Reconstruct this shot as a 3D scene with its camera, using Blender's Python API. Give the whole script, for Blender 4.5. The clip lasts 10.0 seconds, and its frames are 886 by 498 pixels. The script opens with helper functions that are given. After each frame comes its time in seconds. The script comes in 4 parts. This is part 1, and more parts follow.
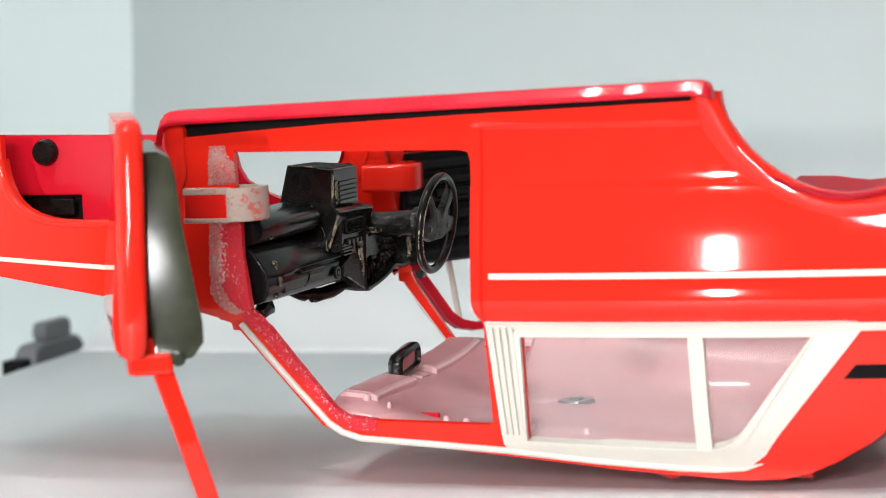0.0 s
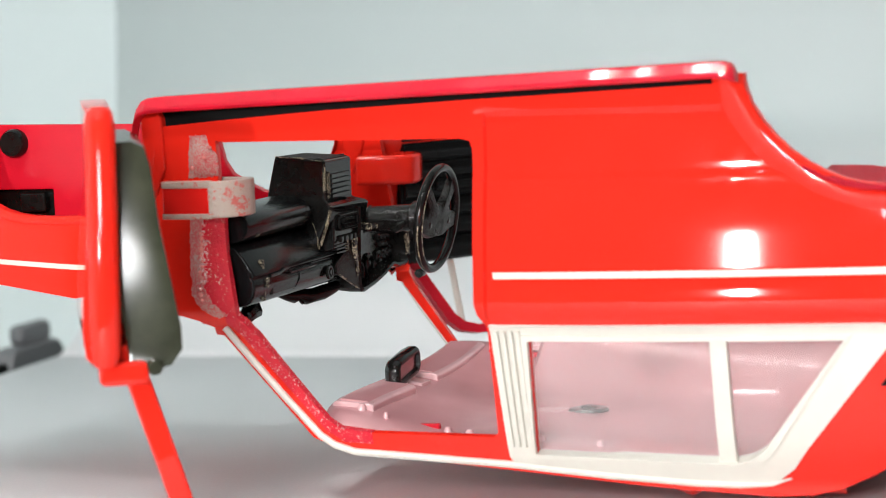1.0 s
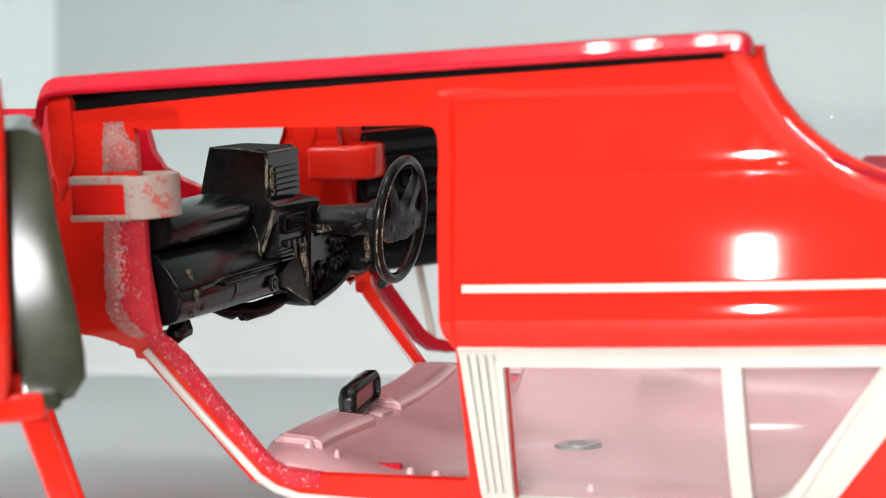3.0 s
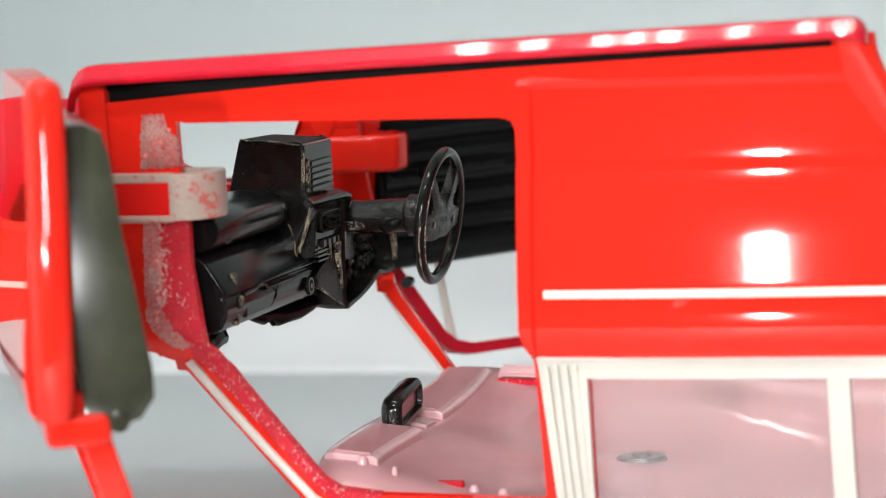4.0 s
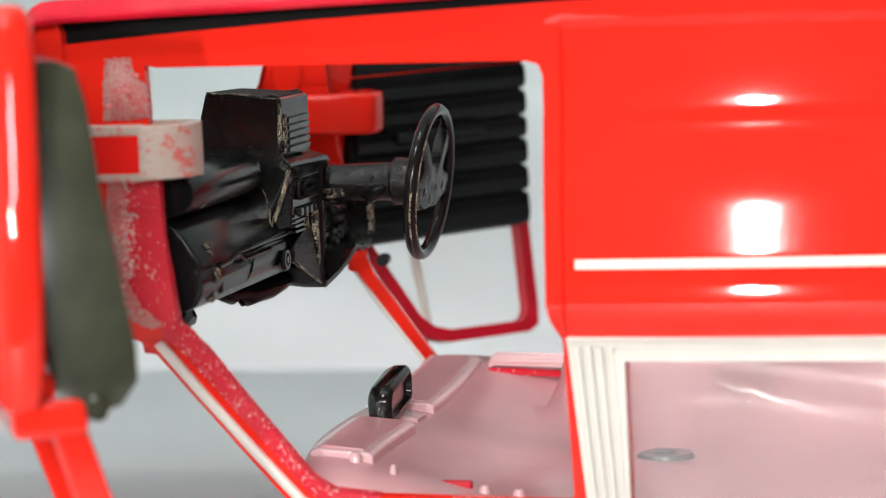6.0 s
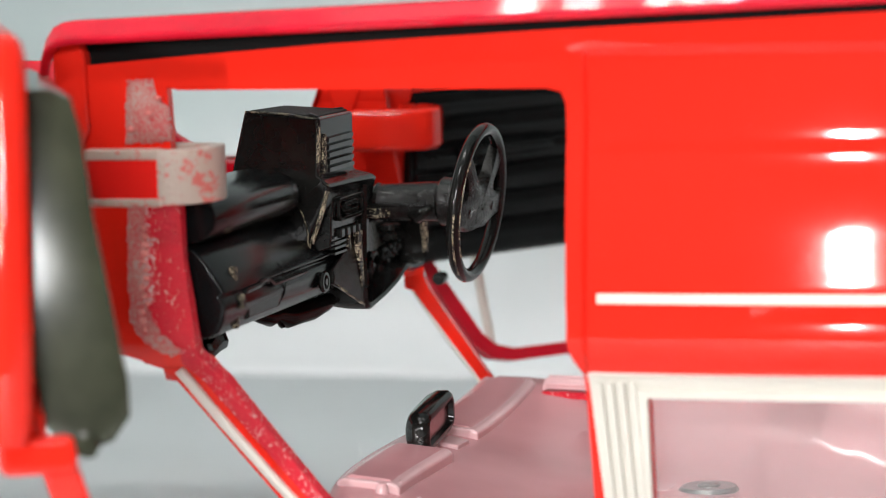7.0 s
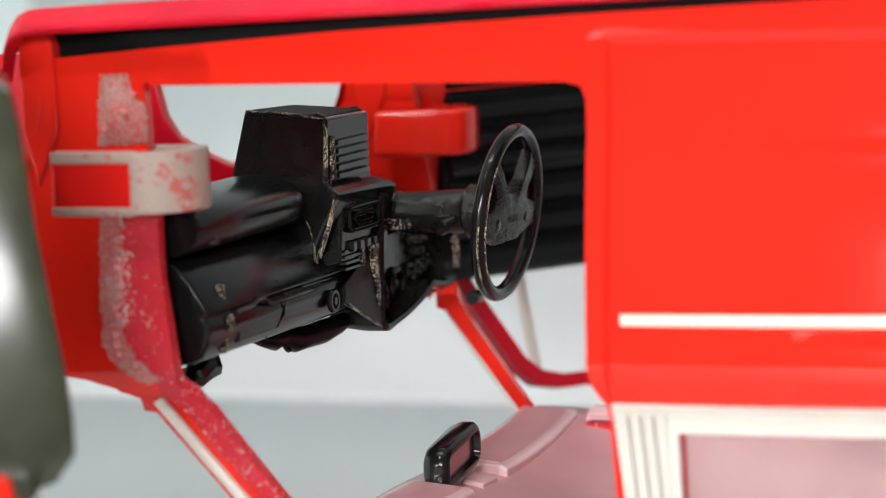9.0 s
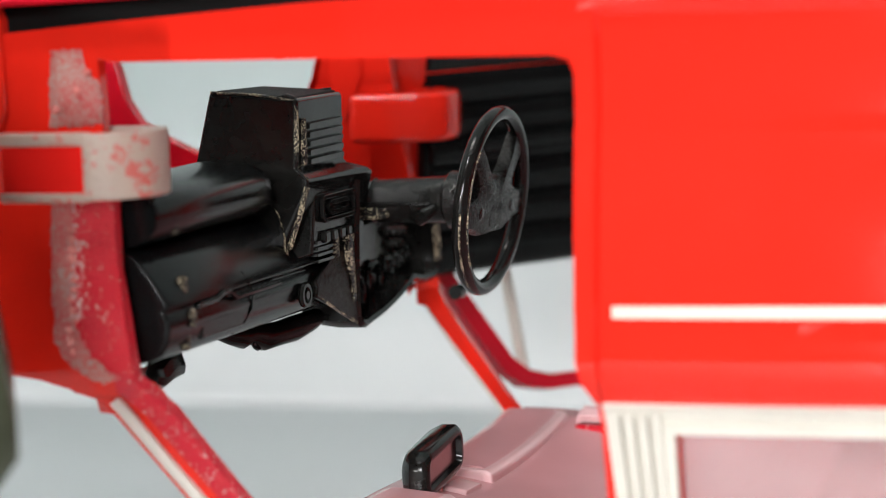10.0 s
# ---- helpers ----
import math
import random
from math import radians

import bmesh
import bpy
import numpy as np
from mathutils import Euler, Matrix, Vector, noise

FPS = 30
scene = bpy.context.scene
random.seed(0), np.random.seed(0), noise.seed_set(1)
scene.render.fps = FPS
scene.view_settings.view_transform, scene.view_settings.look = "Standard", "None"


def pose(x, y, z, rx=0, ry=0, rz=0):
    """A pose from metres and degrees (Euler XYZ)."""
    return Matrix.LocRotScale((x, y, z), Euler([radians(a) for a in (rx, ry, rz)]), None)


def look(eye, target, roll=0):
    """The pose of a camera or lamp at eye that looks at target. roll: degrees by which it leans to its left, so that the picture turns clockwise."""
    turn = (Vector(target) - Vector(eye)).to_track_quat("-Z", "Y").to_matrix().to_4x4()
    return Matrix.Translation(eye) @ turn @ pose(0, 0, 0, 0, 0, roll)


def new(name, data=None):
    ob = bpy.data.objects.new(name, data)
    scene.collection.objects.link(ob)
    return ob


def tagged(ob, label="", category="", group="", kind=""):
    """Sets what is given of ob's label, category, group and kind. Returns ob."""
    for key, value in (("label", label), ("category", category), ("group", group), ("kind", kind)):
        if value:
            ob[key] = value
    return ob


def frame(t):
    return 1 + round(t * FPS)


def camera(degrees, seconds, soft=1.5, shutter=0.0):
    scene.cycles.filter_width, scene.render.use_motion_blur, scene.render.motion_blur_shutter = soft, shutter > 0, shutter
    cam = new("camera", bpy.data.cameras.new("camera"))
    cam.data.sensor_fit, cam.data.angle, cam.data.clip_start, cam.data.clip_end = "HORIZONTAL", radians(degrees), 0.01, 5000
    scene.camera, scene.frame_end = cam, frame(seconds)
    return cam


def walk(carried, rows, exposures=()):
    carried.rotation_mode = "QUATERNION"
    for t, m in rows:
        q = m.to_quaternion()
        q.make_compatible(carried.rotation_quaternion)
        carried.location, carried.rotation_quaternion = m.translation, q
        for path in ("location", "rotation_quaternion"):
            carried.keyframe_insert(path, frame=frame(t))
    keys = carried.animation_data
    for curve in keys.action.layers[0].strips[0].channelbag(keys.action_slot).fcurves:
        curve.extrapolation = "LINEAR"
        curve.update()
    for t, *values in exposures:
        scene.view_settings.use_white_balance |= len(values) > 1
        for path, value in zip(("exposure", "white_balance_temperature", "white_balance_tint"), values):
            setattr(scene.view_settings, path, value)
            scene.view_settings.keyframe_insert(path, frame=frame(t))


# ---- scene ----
# ---- camera ----
cam = camera(14.0, 10.0, soft=0.55)
PATH = [
    (0, look((0.26701, -0.70246, 0.11669), (0.15921, -0.42406, 0.08718), -2.483)),
    (0.5, look((0.25648, -0.67532, 0.11325), (0.14859, -0.39695, 0.08372), -2.583)),
    (1, look((0.24641, -0.64662, 0.11080), (0.13820, -0.36840, 0.08106), -2.718)),
    (1.5, look((0.23710, -0.61819, 0.10792), (0.12819, -0.34025, 0.07804), -2.739)),
    (2, look((0.22663, -0.59423, 0.10408), (0.11802, -0.31614, 0.07461), -2.693)),
    (2.5, look((0.21761, -0.56761, 0.10118), (0.10839, -0.28976, 0.07168), -2.784)),
    (3.8, look((0.17351, -0.51341, 0.10272), (0.07412, -0.23231, 0.06948), -2.665)),
    (4, look((0.15145, -0.51375, 0.10527), (0.06188, -0.22949, 0.07105), -2.682)),
    (4.5, look((0.11189, -0.50407, 0.10985), (0.03981, -0.21530, 0.07222), -2.379)),
    (5, look((0.10754, -0.48563, 0.10836), (0.03501, -0.19704, 0.07027), -2.412)),
    (5.5, look((0.10736, -0.46996, 0.09983), (0.03231, -0.18176, 0.06368), -2.386)),
    (5.7, look((0.10393, -0.46419, 0.08986), (0.02977, -0.17532, 0.05736), -2.252)),
    (6.8, look((0.11682, -0.43259, 0.09539), (0.03092, -0.14735, 0.05989), -2.151)),
    (7, look((0.12806, -0.43394, 0.09715), (0.03464, -0.15108, 0.06159), -1.988)),
    (7.5, look((0.13675, -0.42387, 0.09768), (0.03469, -0.14396, 0.06254), -2.011)),
    (8, look((0.13295, -0.40791, 0.09438), (0.02932, -0.12851, 0.05985), -2.045)),
    (8.5, look((0.13067, -0.39273, 0.09168), (0.02560, -0.11379, 0.05768), -2.290)),
    (9, look((0.12845, -0.37781, 0.08980), (0.02211, -0.09930, 0.05624), -2.299)),
    (9.5, look((0.12319, -0.36414, 0.08708), (0.01783, -0.08522, 0.05381), -2.278)),
    (10, look((0.11937, -0.34979, 0.08400), (0.01359, -0.07097, 0.05129), -2.442)),
]
walk(cam, PATH, exposures=((0.0, 0.43), (2.5, 0.44), (4.0, 0.40), (4.5, 0.36), (5.5, 0.36), (7.0, 0.36), (8.5, 0.40), (10.0, 0.36)))
cam.data.dof.use_dof = True
cam.data.dof.aperture_fstop = 22.0

# ---- light ----
world = bpy.data.worlds.new("room_air")
scene.world = world
world.use_nodes = True
world.node_tree.nodes["Background"].inputs["Color"].default_value = (0.80, 0.88, 0.95, 1)
world.node_tree.nodes["Background"].inputs["Strength"].default_value = 0.25


def area_lamp(name, eye, target, sx, sy, watts, colour=(1, 1, 1)):
    data = bpy.data.lights.new(name, "AREA")
    data.shape, data.size, data.size_y, data.energy, data.color = "ELLIPSE", sx, sy, watts, colour
    ob = new(name, data)
    ob.matrix_world = look(eye, target)
    return ob


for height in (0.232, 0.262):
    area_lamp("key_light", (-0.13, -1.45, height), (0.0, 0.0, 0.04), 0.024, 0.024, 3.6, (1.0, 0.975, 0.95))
# Unseen lamp added to brighten the card in front of the car.
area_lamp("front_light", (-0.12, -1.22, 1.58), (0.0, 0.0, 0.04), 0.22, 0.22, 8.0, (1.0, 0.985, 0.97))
# Soft fill added for the jamb and door panel sheen; no window stands here.
area_lamp("soft_front_fill", (0.30, -1.60, 0.48), (0.0, 0.0, 0.04), 0.44, 0.30, 12.5, (0.985, 0.99, 1.0))


# ---- materials ----
def material(name):
    m = bpy.data.materials.new(name)
    m.use_nodes = True
    nt = m.node_tree
    return m, nt, nt.nodes["Principled BSDF"]


def noise_node(nt, scale, detail=4.0, rough=0.55):
    co = nt.nodes.new("ShaderNodeTexCoord")
    n = nt.nodes.new("ShaderNodeTexNoise")
    n.inputs["Scale"].default_value, n.inputs["Detail"].default_value, n.inputs["Roughness"].default_value = scale, detail, rough
    nt.links.new(co.outputs["Object"], n.inputs["Vector"])
    return n


def ramp(nt, source, a, b, ca, cb):
    r = nt.nodes.new("ShaderNodeValToRGB")
    r.color_ramp.elements[0].position, r.color_ramp.elements[1].position = a, b
    r.color_ramp.elements[0].color, r.color_ramp.elements[1].color = ca, cb
    nt.links.new(source, r.inputs["Fac"])
    return r


def bump(nt, shader, source, strength, distance):
    b = nt.nodes.new("ShaderNodeBump")
    b.inputs["Strength"].default_value, b.inputs["Distance"].default_value = strength, distance
    nt.links.new(source, b.inputs["Height"])
    nt.links.new(b.outputs["Normal"], shader.inputs["Normal"])


def simple(name, colour, rough, metal=0.0, coat=0.0, var=0.12, scale=60.0, grain=4000.0, relief=0.15, depth=0.00005):
    """Colour varied at two scales, with fine relief."""
    m, nt, sh = material(name)
    big = noise_node(nt, scale)
    c = Vector(colour)
    dark, light = c * (1 - var), c * (1 + var * 0.6)
    col = ramp(nt, big.outputs["Fac"], 0.3, 0.7, (*dark, 1), (*light, 1))
    nt.links.new(col.outputs["Color"], sh.inputs["Base Color"])
    fine = noise_node(nt, grain, 3.0)
    rr = ramp(nt, fine.outputs["Fac"], 0.25, 0.75, (rough * 0.8,) * 3 + (1,), (min(1, rough * 1.25),) * 3 + (1,))
    nt.links.new(rr.outputs["Color"], sh.inputs["Roughness"])
    bump(nt, sh, fine.outputs["Fac"], relief, depth)
    sh.inputs["Metallic"].default_value, sh.inputs["Coat Weight"].default_value, sh.inputs["Coat Roughness"].default_value = metal, coat, 0.04
    return m


def mixed(nt, sh, factor, colour, bare):
    mix = nt.nodes.new("ShaderNodeMix")
    mix.data_type = "RGBA"
    mix.inputs["A"].default_value, mix.inputs["B"].default_value = (*colour, 1), (*bare, 1)
    nt.links.new(factor, mix.inputs["Factor"])
    nt.links.new(mix.outputs["Result"], sh.inputs["Base Color"])


def worn(name, colour, bare, low, high, scale, rough=0.3, big=0.0, patch=250.0, relief=0.0002, along=None):
    """Paint that has rubbed through to bare cast metal in patches, with a grainy surface."""
    m, nt, sh = material(name)
    n = noise_node(nt, scale, 6.0, 0.7)
    p = noise_node(nt, patch, 3.0, 0.6)
    add = nt.nodes.new("ShaderNodeMath")
    add.operation = "MULTIPLY_ADD"
    add.inputs[1].default_value = big
    nt.links.new(p.outputs["Fac"], add.inputs[0])
    nt.links.new(n.outputs["Fac"], add.inputs[2])
    if along:
        sep = nt.nodes.new("ShaderNodeSeparateXYZ")
        co = nt.nodes.new("ShaderNodeTexCoord")
        nt.links.new(co.outputs["Object"], sep.inputs[0])
        rub = nt.nodes.new("ShaderNodeMapRange")
        rub.inputs["From Min"].default_value, rub.inputs["From Max"].default_value = along
        rub.inputs["To Min"].default_value, rub.inputs["To Max"].default_value = 0.16, -0.10
        nt.links.new(sep.outputs["X"], rub.inputs["Value"])
        both = nt.nodes.new("ShaderNodeMath")
        nt.links.new(add.outputs[0], both.inputs[0])
        nt.links.new(rub.outputs[0], both.inputs[1])
        add = both
    f = ramp(nt, add.outputs[0], low + big * 0.5, high + big * 0.5, (0, 0, 0, 1), (1, 1, 1, 1))
    mixed(nt, sh, f.outputs["Color"], colour, bare)
    fine = noise_node(nt, scale * 1.3, 4.0)
    bump(nt, sh, fine.outputs["Fac"], 0.7, relief)
    sh.inputs["Roughness"].default_value = rough
    return m


def scuffed(name, colour, bare, radius, low, high, speck, rough, spec, relief, patch=0.0):
    """A surface whose sharp edges are rubbed through in specks."""
    m, nt, sh = material(name)
    geo = nt.nodes.new("ShaderNodeNewGeometry")
    soft_edge = nt.nodes.new("ShaderNodeBevel")
    soft_edge.samples, soft_edge.inputs["Radius"].default_value = 6, radius
    dot = nt.nodes.new("ShaderNodeVectorMath")
    dot.operation = "DOT_PRODUCT"
    nt.links.new(soft_edge.outputs["Normal"], dot.inputs[0])
    nt.links.new(geo.outputs["Normal"], dot.inputs[1])
    n = noise_node(nt, speck, 5.0, 0.7)
    p = noise_node(nt, 150.0, 2.0)
    one = nt.nodes.new("ShaderNodeMath")
    one.operation = "MULTIPLY_ADD"
    one.inputs[1].default_value = 0.5
    nt.links.new(n.outputs["Fac"], one.inputs[0])
    nt.links.new(dot.outputs["Value"], one.inputs[2])
    two = nt.nodes.new("ShaderNodeMath")
    two.operation = "MULTIPLY_ADD"
    two.inputs[1].default_value = 0.5 + patch
    nt.links.new(p.outputs["Fac"], two.inputs[0])
    nt.links.new(one.outputs[0], two.inputs[2])
    low_end = nt.nodes.new("ShaderNodeMath")
    low_end.operation = "SUBTRACT"
    low_end.inputs[1].default_value = 0.9 + patch * 0.5
    nt.links.new(two.outputs[0], low_end.inputs[0])
    f = ramp(nt, low_end.outputs[0], low, high, (1, 1, 1, 1), (0, 0, 0, 1))
    mixed(nt, sh, f.outputs["Color"], colour, bare)
    fine = noise_node(nt, 2600.0, 5.0, 0.65)
    bump(nt, sh, fine.outputs["Fac"], 0.5, relief)
    sh.inputs["Roughness"].default_value = rough
    sh.inputs["Specular IOR Level"].default_value = spec
    return m


RED_COLOUR = (0.80, 0.022, 0.011)
RED = simple("red_enamel", RED_COLOUR, 0.045, coat=0.0, var=0.06, scale=40, grain=2500, relief=0.015)
RED.node_tree.nodes["Principled BSDF"].inputs["Specular IOR Level"].default_value = 0.38
# Jamb paint bumps: their sparkle is put into this pale colour.
RED_GLOSS = simple("pale_sparkle_enamel", (0.75, 0.25, 0.22), 0.10, coat=1.0, var=0.05)
# Rocker lip: the body red with its weaker light painted in as crimson.
RED_EDGE = simple("red_enamel_shaded_lip", (0.58, 0.009, 0.026), 0.008, var=0.12, scale=120, grain=900, relief=0.0)
# Base red darkened for half-lit inner faces; the rough flecks are its own.
RED_ROUGH = worn("rough_red_enamel", (0.54, 0.006, 0.020), (0.75, 0.30, 0.34), 0.66, 0.80, 2000, 0.22, relief=0.00005)
# Arch liner: shade inside the arch is put into this darker red.
RED_SHADED = worn("shaded_red_casting", (0.40, 0.005, 0.018), (0.62, 0.16, 0.2), 0.68, 0.80, 2000, 0.55, relief=0.0003)
RED_SHADED.node_tree.nodes["Principled BSDF"].inputs["Specular IOR Level"].default_value = 0.15
RED_BARE = worn("rubbed_red_enamel", (0.60, 0.07, 0.07), (0.50, 0.35, 0.30), 0.44, 0.60, 3200, 0.3, big=0.3, relief=0.0003)
RED_SPECK = worn("speckled_red_enamel", (0.72, 0.010, 0.03), (0.86, 0.48, 0.48), 0.58, 0.66, 2100, 0.18, big=0.4, patch=600, relief=0.0010)
RED_JAMB = worn("jamb_enamel_rubbed_to_metal", (0.74, 0.012, 0.03), (0.86, 0.58, 0.55), 0.53, 0.60, 1900, 0.18, big=0.35, patch=500, relief=0.0012, along=(-0.0574, -0.0540))
BARE = worn("bare_cast_metal", (0.47, 0.36, 0.30), (0.58, 0.13, 0.11), 0.58, 0.76, 1100, 0.32, big=0.8, patch=180, relief=0.0003)
RED_EDGED = scuffed("red_enamel_with_rubbed_edges", (0.78, 0.016, 0.012), (0.70, 0.50, 0.44), 0.0011, 0.36, 0.44, 1300, 0.12, 0.5, 0.00005)
BLACK = simple("black_plastic", (0.0075, 0.0072, 0.0066), 0.11, var=0.3, scale=300, grain=2600, relief=0.25, depth=0.00010)
BLACK_GRAIN = simple("grained_black_plastic", (0.0080, 0.0075, 0.0068), 0.10, var=0.3, scale=300, grain=4200, relief=0.6, depth=0.00015)
for m in (BLACK, BLACK_GRAIN):
    m.node_tree.nodes["Principled BSDF"].inputs["Specular IOR Level"].default_value = 0.24
BLACK_SHEEN = simple("satin_black_plastic", (0.0055, 0.0060, 0.0062), 0.20, var=0.3, scale=300, grain=2600, relief=0.2, depth=0.00008)
BLACK_SHEEN.node_tree.nodes["Principled BSDF"].inputs["Specular IOR Level"].default_value = 0.26
BLACK_MATT = simple("dull_black_plastic", (0.010, 0.0094, 0.0086), 0.27, var=0.3, scale=300, grain=2600, relief=0.12, depth=0.0001)
BLACK_MATT.node_tree.nodes["Principled BSDF"].inputs["Specular IOR Level"].default_value = 0.08
SCUFF = worn("scuffed_black_plastic", (0.006, 0.005, 0.004), (0.72, 0.60, 0.40), 0.53, 0.61, 4600, 0.2, big=0.45, patch=420, relief=0.0005)
PANEL = simple("olive_black_plastic", (0.040, 0.043, 0.027), 0.14, coat=0.0, var=0.35, scale=120, relief=0.03)
PANEL.node_tree.nodes["Principled BSDF"].inputs["Specular IOR Level"].default_value = 0.40
RIBBED = simple("ribbed_black_plastic", (0.006, 0.006, 0.006), 0.17, var=0.3, scale=90, relief=0.06)
RIBBED.node_tree.nodes["Principled BSDF"].inputs["Specular IOR Level"].default_value = 0.2
# Black trim; also stands in for shade in the rocker gap and console.
GAP = simple("black_trim_and_gap_shade", (0.004, 0.004, 0.004), 0.6)
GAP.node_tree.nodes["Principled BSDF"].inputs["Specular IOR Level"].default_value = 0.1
SILVER = simple("silver_paint", (0.70, 0.67, 0.60), 0.37, metal=0.2, var=0.06, relief=0.15)
CREAM = simple("pale_silver_line", (0.74, 0.60, 0.51), 0.4, metal=0.1, var=0.06)
PINK, _nt, _sh = material("frosted_pink_plastic")
_n = noise_node(_nt, 60.0, 2.0)
_nt.links.new(ramp(_nt, _n.outputs["Fac"], 0.0, 1.0, (0.44, 0.20, 0.215, 1), (0.61, 0.31, 0.325, 1)).outputs["Color"], _sh.inputs["Base Color"])
_nt.links.new(ramp(_nt, _n.outputs["Fac"], 0.0, 1.0, (0.17, 0.17, 0.17, 1), (0.26, 0.26, 0.26, 1)).outputs["Color"], _sh.inputs["Roughness"])
FROST = simple("frosted_clear_plastic", (0.68, 0.42, 0.43), 0.20, coat=0.3, var=0.1, scale=80)
STEEL = simple("grey_steel", (0.13, 0.135, 0.13), 0.30, metal=0.9, var=0.15)
MIRROR = simple("dull_mirror", (0.30, 0.20, 0.20), 0.20, metal=0.9, var=0.1)
GREY = simple("grey_plastic", (0.10, 0.105, 0.11), 0.5, var=0.1)
PAPER = simple("white_card", (0.67, 0.67, 0.68), 0.55, var=0.03, scale=8, grain=1200, relief=0.05)
BACKDROP = simple("grey_green_falloff_card", (0.385, 0.430, 0.428), 0.6, var=0.04, scale=6)
# White foot blends to grey-green with height: light falloff painted into the card.
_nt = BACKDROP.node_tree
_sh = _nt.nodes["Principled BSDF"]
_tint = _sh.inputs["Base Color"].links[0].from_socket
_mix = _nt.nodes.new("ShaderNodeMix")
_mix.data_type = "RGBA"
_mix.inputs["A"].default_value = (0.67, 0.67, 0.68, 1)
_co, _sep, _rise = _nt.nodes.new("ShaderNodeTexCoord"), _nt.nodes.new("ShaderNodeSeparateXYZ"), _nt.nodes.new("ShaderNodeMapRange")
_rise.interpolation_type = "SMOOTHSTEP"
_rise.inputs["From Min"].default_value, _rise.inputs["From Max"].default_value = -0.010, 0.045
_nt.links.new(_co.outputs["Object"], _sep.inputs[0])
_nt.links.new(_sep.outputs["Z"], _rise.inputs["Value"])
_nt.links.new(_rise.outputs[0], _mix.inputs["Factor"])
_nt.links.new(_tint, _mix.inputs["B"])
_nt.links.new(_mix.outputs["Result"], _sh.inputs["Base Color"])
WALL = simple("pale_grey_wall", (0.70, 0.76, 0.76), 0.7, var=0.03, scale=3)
GLASS, _nt, _sh = material("clear_glazing")
_sh.inputs["Alpha"].default_value, _sh.inputs["Roughness"].default_value = 0.10, 0.12
_sh.inputs["Base Color"].default_value = (0.9, 0.85, 0.85, 1)
# Unseen south and east walls, coloured dark so that reflections stay deep.
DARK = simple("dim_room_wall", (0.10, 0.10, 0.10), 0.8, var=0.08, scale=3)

# ---- building helpers (centimetres) ----
CM = 0.01


def part(name, bm, mat, parent=None, label="", bevel=0.0, seg=2, solid=0.0, angle=35):
    """Links a bmesh, drawn in centimetres, as one mesh object under a thing or part."""
    bmesh.ops.scale(bm, vec=(CM, CM, CM), verts=bm.verts)
    me = bpy.data.meshes.new(name)
    bm.normal_update()
    bm.to_mesh(me)
    bm.free()
    me.materials.append(mat)
    for p in me.polygons:
        p.use_smooth = True
    me.set_sharp_from_angle(angle=radians(angle))
    ob = new(name, me)
    if solid:
        md = ob.modifiers.new("thickness", "SOLIDIFY")
        md.thickness, md.offset = solid * CM, -1
    if bevel:
        md = ob.modifiers.new("rounding", "BEVEL")
        md.width, md.segments, md.limit_method, md.angle_limit = bevel * CM, seg, "ANGLE", radians(35)
        md.harden_normals = True
    while parent is not None and parent.parent is not None and parent.parent.parent is not None:
        parent = parent.parent
    if parent is not None:
        ob.parent = parent
        world_of = parent.matrix_basis if parent.parent is None else Matrix()
        ob.matrix_parent_inverse = world_of.inverted()
    if label:
        tagged(ob, label)
    return ob


def thing(name, base, label, category, kind=""):
    ob = new(name)
    ob.empty_display_size = 0.01
    ob.location = Vector(base) * CM
    bpy.context.view_layer.update()
    return tagged(ob, label, category, kind=kind)


def fill(loops, bm=None):
    """A flat face in the xz plane bounded by the first loop, with the others as holes."""
    bm = bm or bmesh.new()
    for loop in loops:
        vs = [bm.verts.new((x, 0, z)) for x, z in loop]
        for a, b in zip(vs, vs[1:] + vs[:1]):
            bm.edges.new((a, b))
    bmesh.ops.triangle_fill(bm, use_beauty=True, use_dissolve=False, edges=bm.edges[:], normal=(0, -1, 0))
    for f in bm.faces:
        if f.normal.y > 0:
            f.normal_flip()
    return bm


def ragged(loop, amp, seed, step=0.09):
    """Breaks the edges of an outline into an uneven, rubbed line."""
    rng = random.Random(seed)
    out = []
    for (x0, z0), (x1, z1) in zip(loop, loop[1:] + loop[:1]):
        n = max(1, int(math.hypot(x1 - x0, z1 - z0) / step))
        for k in range(n):
            out.append((x0 + (x1 - x0) * k / n + rng.uniform(-amp, amp), z0 + (z1 - z0) * k / n + rng.uniform(-amp, amp)))
    return out


def cut(bm, axis, values):
    n = Vector((axis == "x", axis == "y", axis == "z"))
    for v in values:
        bmesh.ops.bisect_plane(bm, geom=bm.verts[:] + bm.edges[:] + bm.faces[:], plane_co=n * v, plane_no=n)


def bend(bm, fn, flip=False):
    """Sets y of each vertex; flip makes the other side of the car."""
    for v in bm.verts:
        v.co.y = fn(v.co.x, v.co.z)
    if flip:
        mirror(bm)
    return bm


WIDTH = 9.3


def mirror(bm):
    for v in bm.verts:
        v.co.y = WIDTH - v.co.y
    bmesh.ops.reverse_faces(bm, faces=bm.faces[:])
    return bm


def block(bm, x0, x1, y0, y1, z0, z1):
    """A box, added to a bmesh."""
    vs = [bm.verts.new((x, y, z)) for x in (x0, x1) for y in (y0, y1) for z in (z0, z1)]
    for q in ((0, 1, 3, 2), (4, 6, 7, 5), (0, 4, 5, 1), (2, 3, 7, 6), (0, 2, 6, 4), (1, 5, 7, 3)):
        bm.faces.new([vs[i] for i in q])
    return vs


